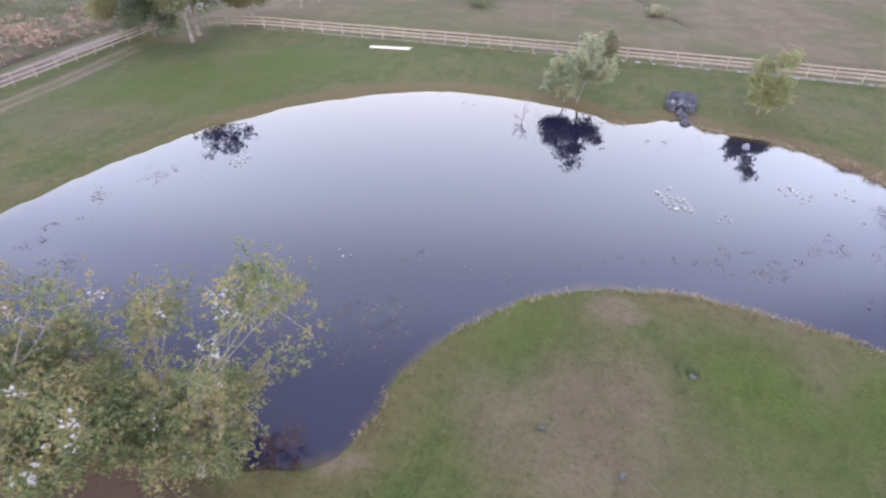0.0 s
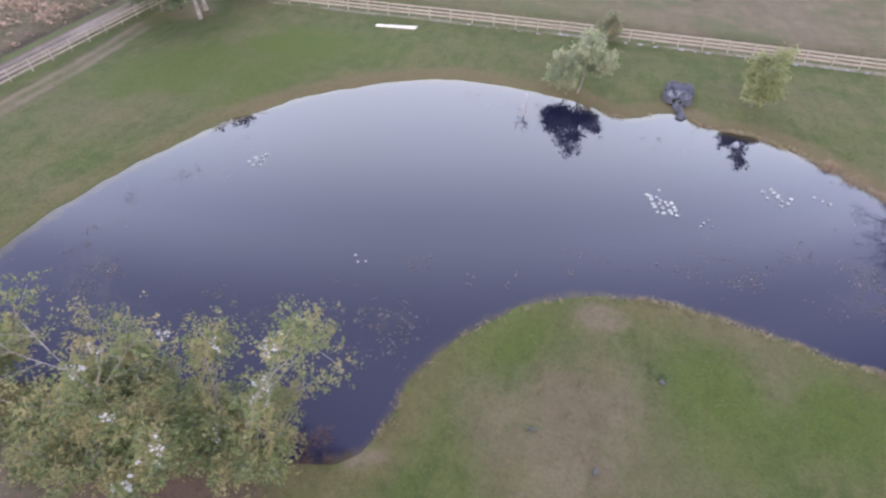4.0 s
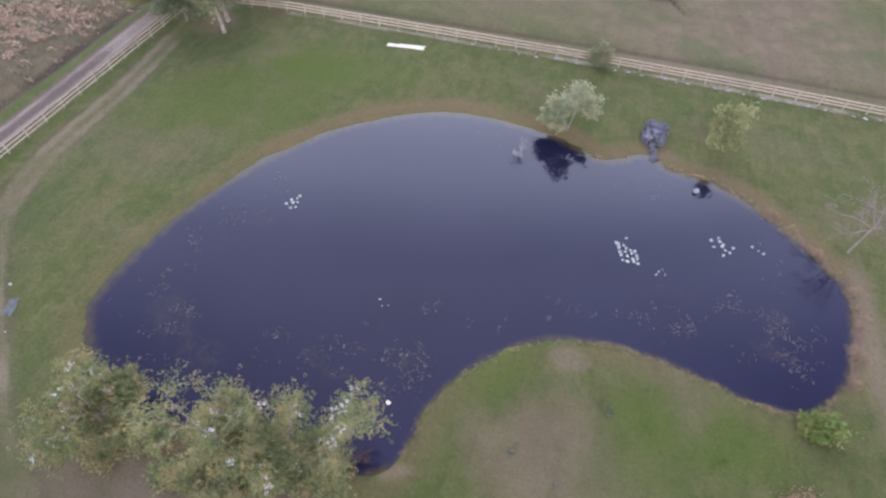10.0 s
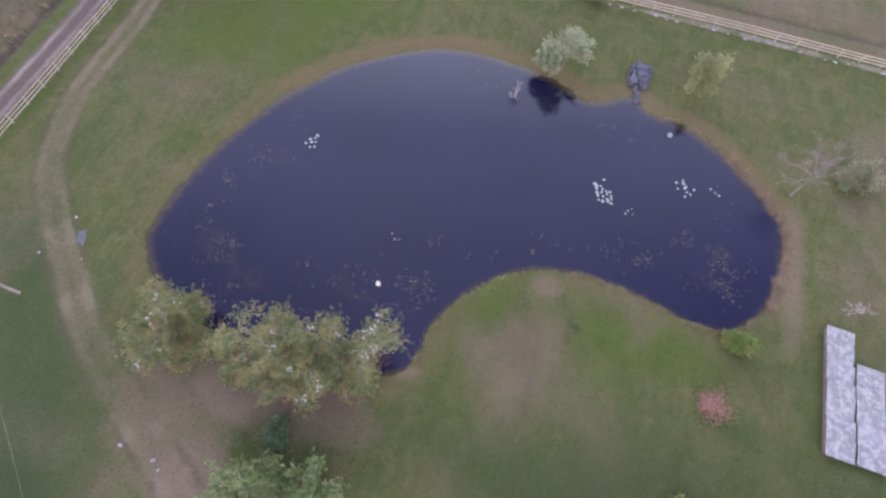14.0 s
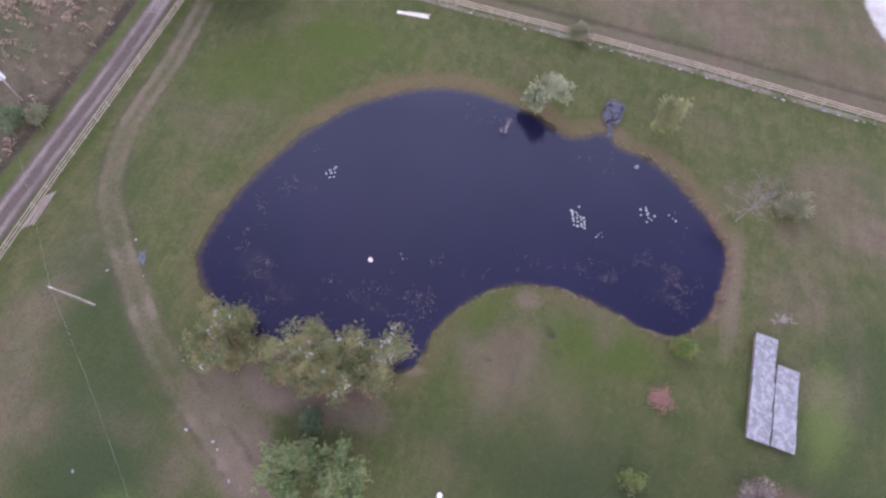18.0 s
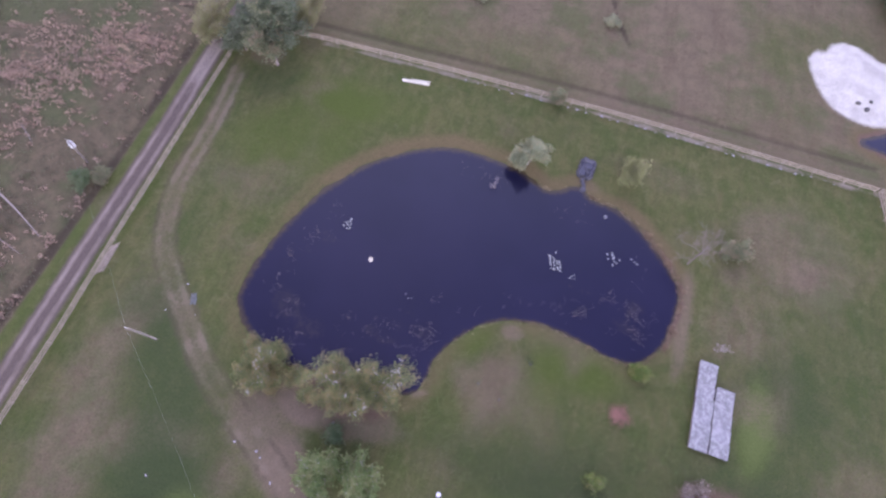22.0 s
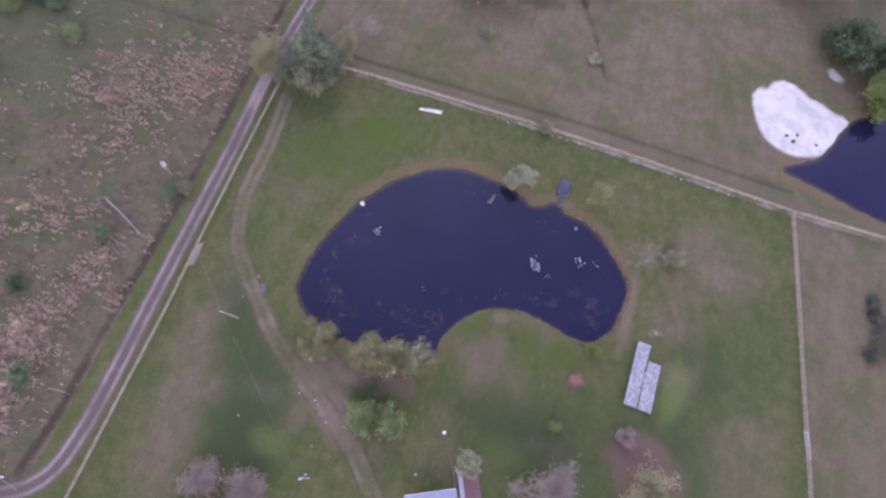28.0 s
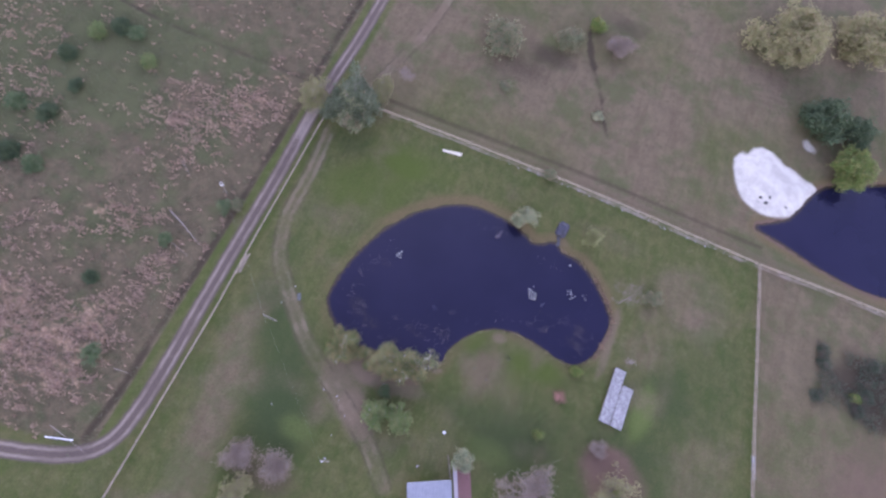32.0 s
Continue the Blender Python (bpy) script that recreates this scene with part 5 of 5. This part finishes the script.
for i in range(9):
    big = 0.8 + 0.7 * rnd.random()
    shared("stone", stones[i % 5], basin, pose(rnd.uniform(-0.7, 0.7), rnd.uniform(-1.2, 1.2), 0.36, 0, 0, rnd.uniform(0, 180)) @ Matrix.Diagonal((big, big, big * 0.7, 1)))
for i in range(8):
    big = 1.0 + 0.5 * rnd.random()
    shared("stone", stones[i % 5], basin, pose(0.35 + rnd.uniform(-0.35, 0.35), -2.1 - 0.2 * i, 0.2 - 0.05 * i, 0, 0, rnd.uniform(0, 180)) @ Matrix.Diagonal((big, big, big, 1)))
shared("stone", stones[1], basin, pose(0.75, -3.9, -0.2, 0, 0, 20) @ Matrix.Diagonal((2.4, 2.4, 2.0, 1)))

float_ball = thing("float", 6.8, 38.3, 0.0, "grey-white plastic float on the water", "float")
bm = bmesh.new()
bmesh.ops.create_uvsphere(bm, u_segments=24, v_segments=14, radius=0.27, matrix=pose(0, 0, 0.13))
part("ball", bm, plain("grey plastic", (0.19, 0.19, 0.195), (0.13, 0.13, 0.135), 3, 0.8), float_ball, smooth=True)
bm = bmesh.new()
bmesh.ops.create_cone(bm, segments=16, radius1=0.05, radius2=0.04, depth=0.08, matrix=pose(0, 0, 0.42))
part("eyelet", bm, GALV, float_ball)

# ---- lily pads ----
PAD = foliage("lily pad", (0.40, 0.40, 0.35), (0.27, 0.275, 0.235))


def pad_mesh(seed):
    r, bm = random.Random(seed), bmesh.new()
    ring = [bm.verts.new((math.cos(t) * (1 + r.uniform(-0.05, 0.05)), math.sin(t) * (1 + r.uniform(-0.05, 0.05)), 0.03)) for t in [0.25 + i * (2 * math.pi - 0.5) / 13 for i in range(14)]]
    mid = bm.verts.new((0, 0, 0.0))
    for a, b in zip(ring, ring[1:]):
        bm.faces.new((mid, a, b))
    e = bmesh.ops.extrude_face_region(bm, geom=bm.faces[:])
    bmesh.ops.translate(bm, vec=(0, 0, -0.05), verts=[v for v in e["geom"] if isinstance(v, bmesh.types.BMVert)])
    bmesh.ops.recalc_face_normals(bm, faces=bm.faces[:])
    return bm


def lily_patch(cx, cy, spots, label, size=0.24):
    root = thing("lily_patch", cx, cy, 0.0, label, "water lilies", "lily patches")
    first = [part("lily_pad", pad_mesh(i), PAD, root) for i in range(2)]
    for i, (dx, dy) in enumerate(spots):
        s = size * random.Random(i).uniform(0.75, 1.2)
        m = pose(dx, dy, 0.02, 0, 0, 67 * i) @ Matrix.Diagonal((s, s, 1, 1))
        if i < 2:
            first[i].matrix_local = m
        else:
            shared("lily_pad", first[i % 2], root, m)


rnd = random.Random(4)
lily_patch(1.3, 28.7, [(-0.75 + 0.42 * (i % 4) + rnd.uniform(-0.1, 0.1) + 0.12 * (i // 4), 0.9 - 0.42 * (i // 4) + rnd.uniform(-0.1, 0.1)) for i in range(20) if i not in (2, 3)] + [(-0.2, 1.7), (-1.0, 0.9)],
           "dense patch of pale lily pads on dark water", 0.14)
lily_patch(9.1, 32.1, [(0, 0.1), (0.25, -0.3), (-0.2, 0.6), (0.6, -0.45), (-0.7, -0.2), (0.9, 0.2), (-0.9, 0.5), (0.1, -0.9), (0.1, 0.35), (-0.3, 0.95)], "loose patch of pale lily pads", 0.13)
lily_patch(-27.6, 24.7, [(0, 0), (0.35, 0.2), (-0.3, 0.3), (0.1, 0.6), (0.45, -0.4), (-0.5, -0.3), (0.2, 0.95), (0.05, -0.6)], "small patch of pale lily pads", 0.13)
lily_patch(11.6, 33.0, [(0, 0), (0.5, -0.3), (0.9, -0.5)], "three small pale lily pads", 0.09)
lily_patch(4.0, 27.6, [(0, 0), (0.3, 0.35), (-0.2, -0.4), (0.5, -0.2)], "few small lily pads on dark water", 0.07)
lily_patch(-16.2, 17.2, [(0, 0), (0.4, 0.2), (-0.4, 0.5)], "few small lily pads in open water", 0.06)


# ---- grasses, reeds, brush and weed ----
def scatter(name, label, category, pts, blades, spread, tall, wide, material, seed):
    """Tufts of narrow upright blades, joined."""
    rs = np.random.RandomState(seed)
    base = np.repeat(np.asarray(pts), blades, 0)
    base = base + np.concatenate([rs.normal(size=(len(base), 2)) * spread, np.zeros((len(base), 1))], 1)
    a = rs.uniform(0, 2 * math.pi, len(base))
    h = tall * rs.uniform(0.5, 1.2, len(base))
    out = np.stack([np.cos(a), np.sin(a), 0 * a], -1)
    side = np.stack([-np.sin(a), np.cos(a), 0 * a], -1) * wide
    tip = base + out * (h * rs.uniform(0.2, 0.8, len(base)))[:, None] + np.stack([0 * h, 0 * h, h], -1)
    v = np.stack([base - side, base + side, tip], 1).reshape(-1, 3)
    ob = part(name, (v.tolist(), [], np.arange(len(v)).reshape(-1, 3).tolist()), material, None)
    return tagged(ob, label, category, kind="stuff")


rs = np.random.RandomState(8)
reed, fringe = [], []
for i, p in enumerate(POND):
    if p[0] > 12 and 20 < p[1] < 39:
        reed += [(p[0] + rs.normal(0.35, 0.28), p[1] + rs.normal(0.1, 0.3)) for _ in range(13 if i % 9 == 0 else 6 if i % 9 == 4 else 0)]
    if p[1] < 41 and p[0] > -11:
        fringe += [(p[0] + rs.normal(0, 0.3), p[1] + rs.normal(0, 0.22)) for _ in range(rs.randint(3, 20))]
dry_edge = shore(np.array([f[0] for f in fringe]), np.array([f[1] for f in fringe]))
fringe = [f for f, d in zip(fringe, dry_edge) if 0.0 < d < 0.6 and (f[0] > 0 or rs.rand() < 0.25)]
scatter("reeds", "tan dry reeds along the pond's edge", "reeds", [(a, b, max(ground_z(a, b), -0.05)) for a, b in reed], 20, 0.2, 0.38, 0.018, TAN_LEAF, 1)
BLEACHED = foliage("bleached grass", (0.36, 0.285, 0.19), (0.20, 0.175, 0.09), (0.27, 0.205, 0.13))
scatter("bank_grass", "short dry grass fringing the pond", "grass", [(a, b, ground_z(a, b)) for a, b in fringe], 16, 0.13, 0.16, 0.018, BLEACHED, 12)
BLADE = foliage("grass blades", (0.105, 0.122, 0.044), (0.072, 0.096, 0.030), (0.150, 0.132, 0.064))
lx, ly = rs.uniform(-16, 24, 9000), rs.uniform(-2, 21, 9000)
dl = shore(lx, ly)
ok = dl > 0.3
scatter("grass_tufts", "short mown grass tufts on the lawn", "grass", [(a, b, ground_z(a, b)) for a, b in zip(lx[ok], ly[ok])], 5, 0.16, 0.10, 0.016, BLADE, 2)
for i, (tx, ty) in enumerate(((1.2, 14.2), (-4.3, 9.6))):
    scatter("weed_tuft", "taller dark green weed tuft in the lawn", "weeds", [(tx + rs.normal(0, 0.3), ty + rs.normal(0, 0.25), ground_z(tx, ty)) for _ in range(9 - 5 * i)], 16, 0.12, 0.16, 0.02, FRESH_LEAF, 30 + i)

FIELD_LEAF = foliage("field weeds", (0.17, 0.145, 0.10), (0.085, 0.085, 0.048), (0.105, 0.125, 0.06))
bx, by = rs.uniform(-134, -62.5, 60000), rs.uniform(-33, 110, 60000)
dens = brush_field(bx, by)
clump = cloudy(bx, by, 1.8, 3, 21)
ok = (rs.rand(len(bx)) < 0.42 * dens ** 1.3) & (clump > 0.45)
tufts = np.stack([bx[ok], by[ok]], -1)
size = rs.uniform(0.2, 1.0, len(tufts)) ** 1.5 * (0.7 + 0.7 * dens[ok]) + 0.12
heap = np.repeat(tufts, 16, 0) + rs.normal(size=(16 * len(tufts), 2)) * np.repeat(size, 16)[:, None] * (0.62, 0.30)
rise = np.repeat(size, 16) * rs.uniform(0.05, 0.55, len(heap))
heap = [Vector((a, b, ground_z(a, b) + c)) for (a, b), c in zip(heap, rise)]
tagged(part("cut_brush", leaves(5, heap, 1, 0.05, 0.21, 0.5, 0.7, 0.32), SCRAP, None), "tan cut brush strewn over the rough field", "brush", kind="stuff")
ok = (rs.rand(len(bx)) < 0.20) & (clump < 0.54)
scatter("field_weeds", "tangled dry weeds of the rough field", "weeds", [(a, b, ground_z(a, b)) for a, b in zip(bx[ok], by[ok])], 8, 0.35, 0.45, 0.035, FIELD_LEAF, 6)

WEED = foliage("pond weed", (0.125, 0.094, 0.074), (0.062, 0.050, 0.043), (0.175, 0.145, 0.11))
wx, wy = rs.uniform(-37, 19, 26000), rs.uniform(5, 42, 26000)
wd = shore(wx, wy)
band = 0.22 * (1 - step(np.abs(wd + 3.6), 0.5, 2.8)) * step(cloudy(wx, wy, 7, 2, 4), 0.45, 0.6)
for bed in WEED_BEDS:
    band = band + 0.8 * blot(wx, wy, *bed)
ok = (wd < -0.8) & (rs.rand(len(wx)) < band * 0.55) & (cloudy(wx, wy, 1.5, 2, 23) > 0.5)
tagged(part("pond_weed", leaves(9, [(a, b, 0.006) for a, b in zip(wx[ok], wy[ok])], 3, 0.14, 0.06, 0.02, 6.0, 0.6), WEED, None), "brownish pond weed just breaking the surface", "pond weed", kind="stuff")

ux, uy = rs.uniform(64, 96, 5200), rs.uniform(31, 48, 5200)
ok = (blot(ux, uy, 80, 40, 15, 8, 0, 0.25) > 0.35) & (cloudy(ux, uy, 3.0, 3, 33) > 0.46)
tagged(part("undergrowth", leaves(17, [(a, b, ground_z(a, b) + 0.3 + 0.5 * rs.rand()) for a, b in zip(ux[ok], uy[ok])], 4, 0.5, 0.15, 0.7, 0.6, 0.5), THICKET_LEAF, None),
       "dark tangled undergrowth of a thicket", "undergrowth", kind="stuff")
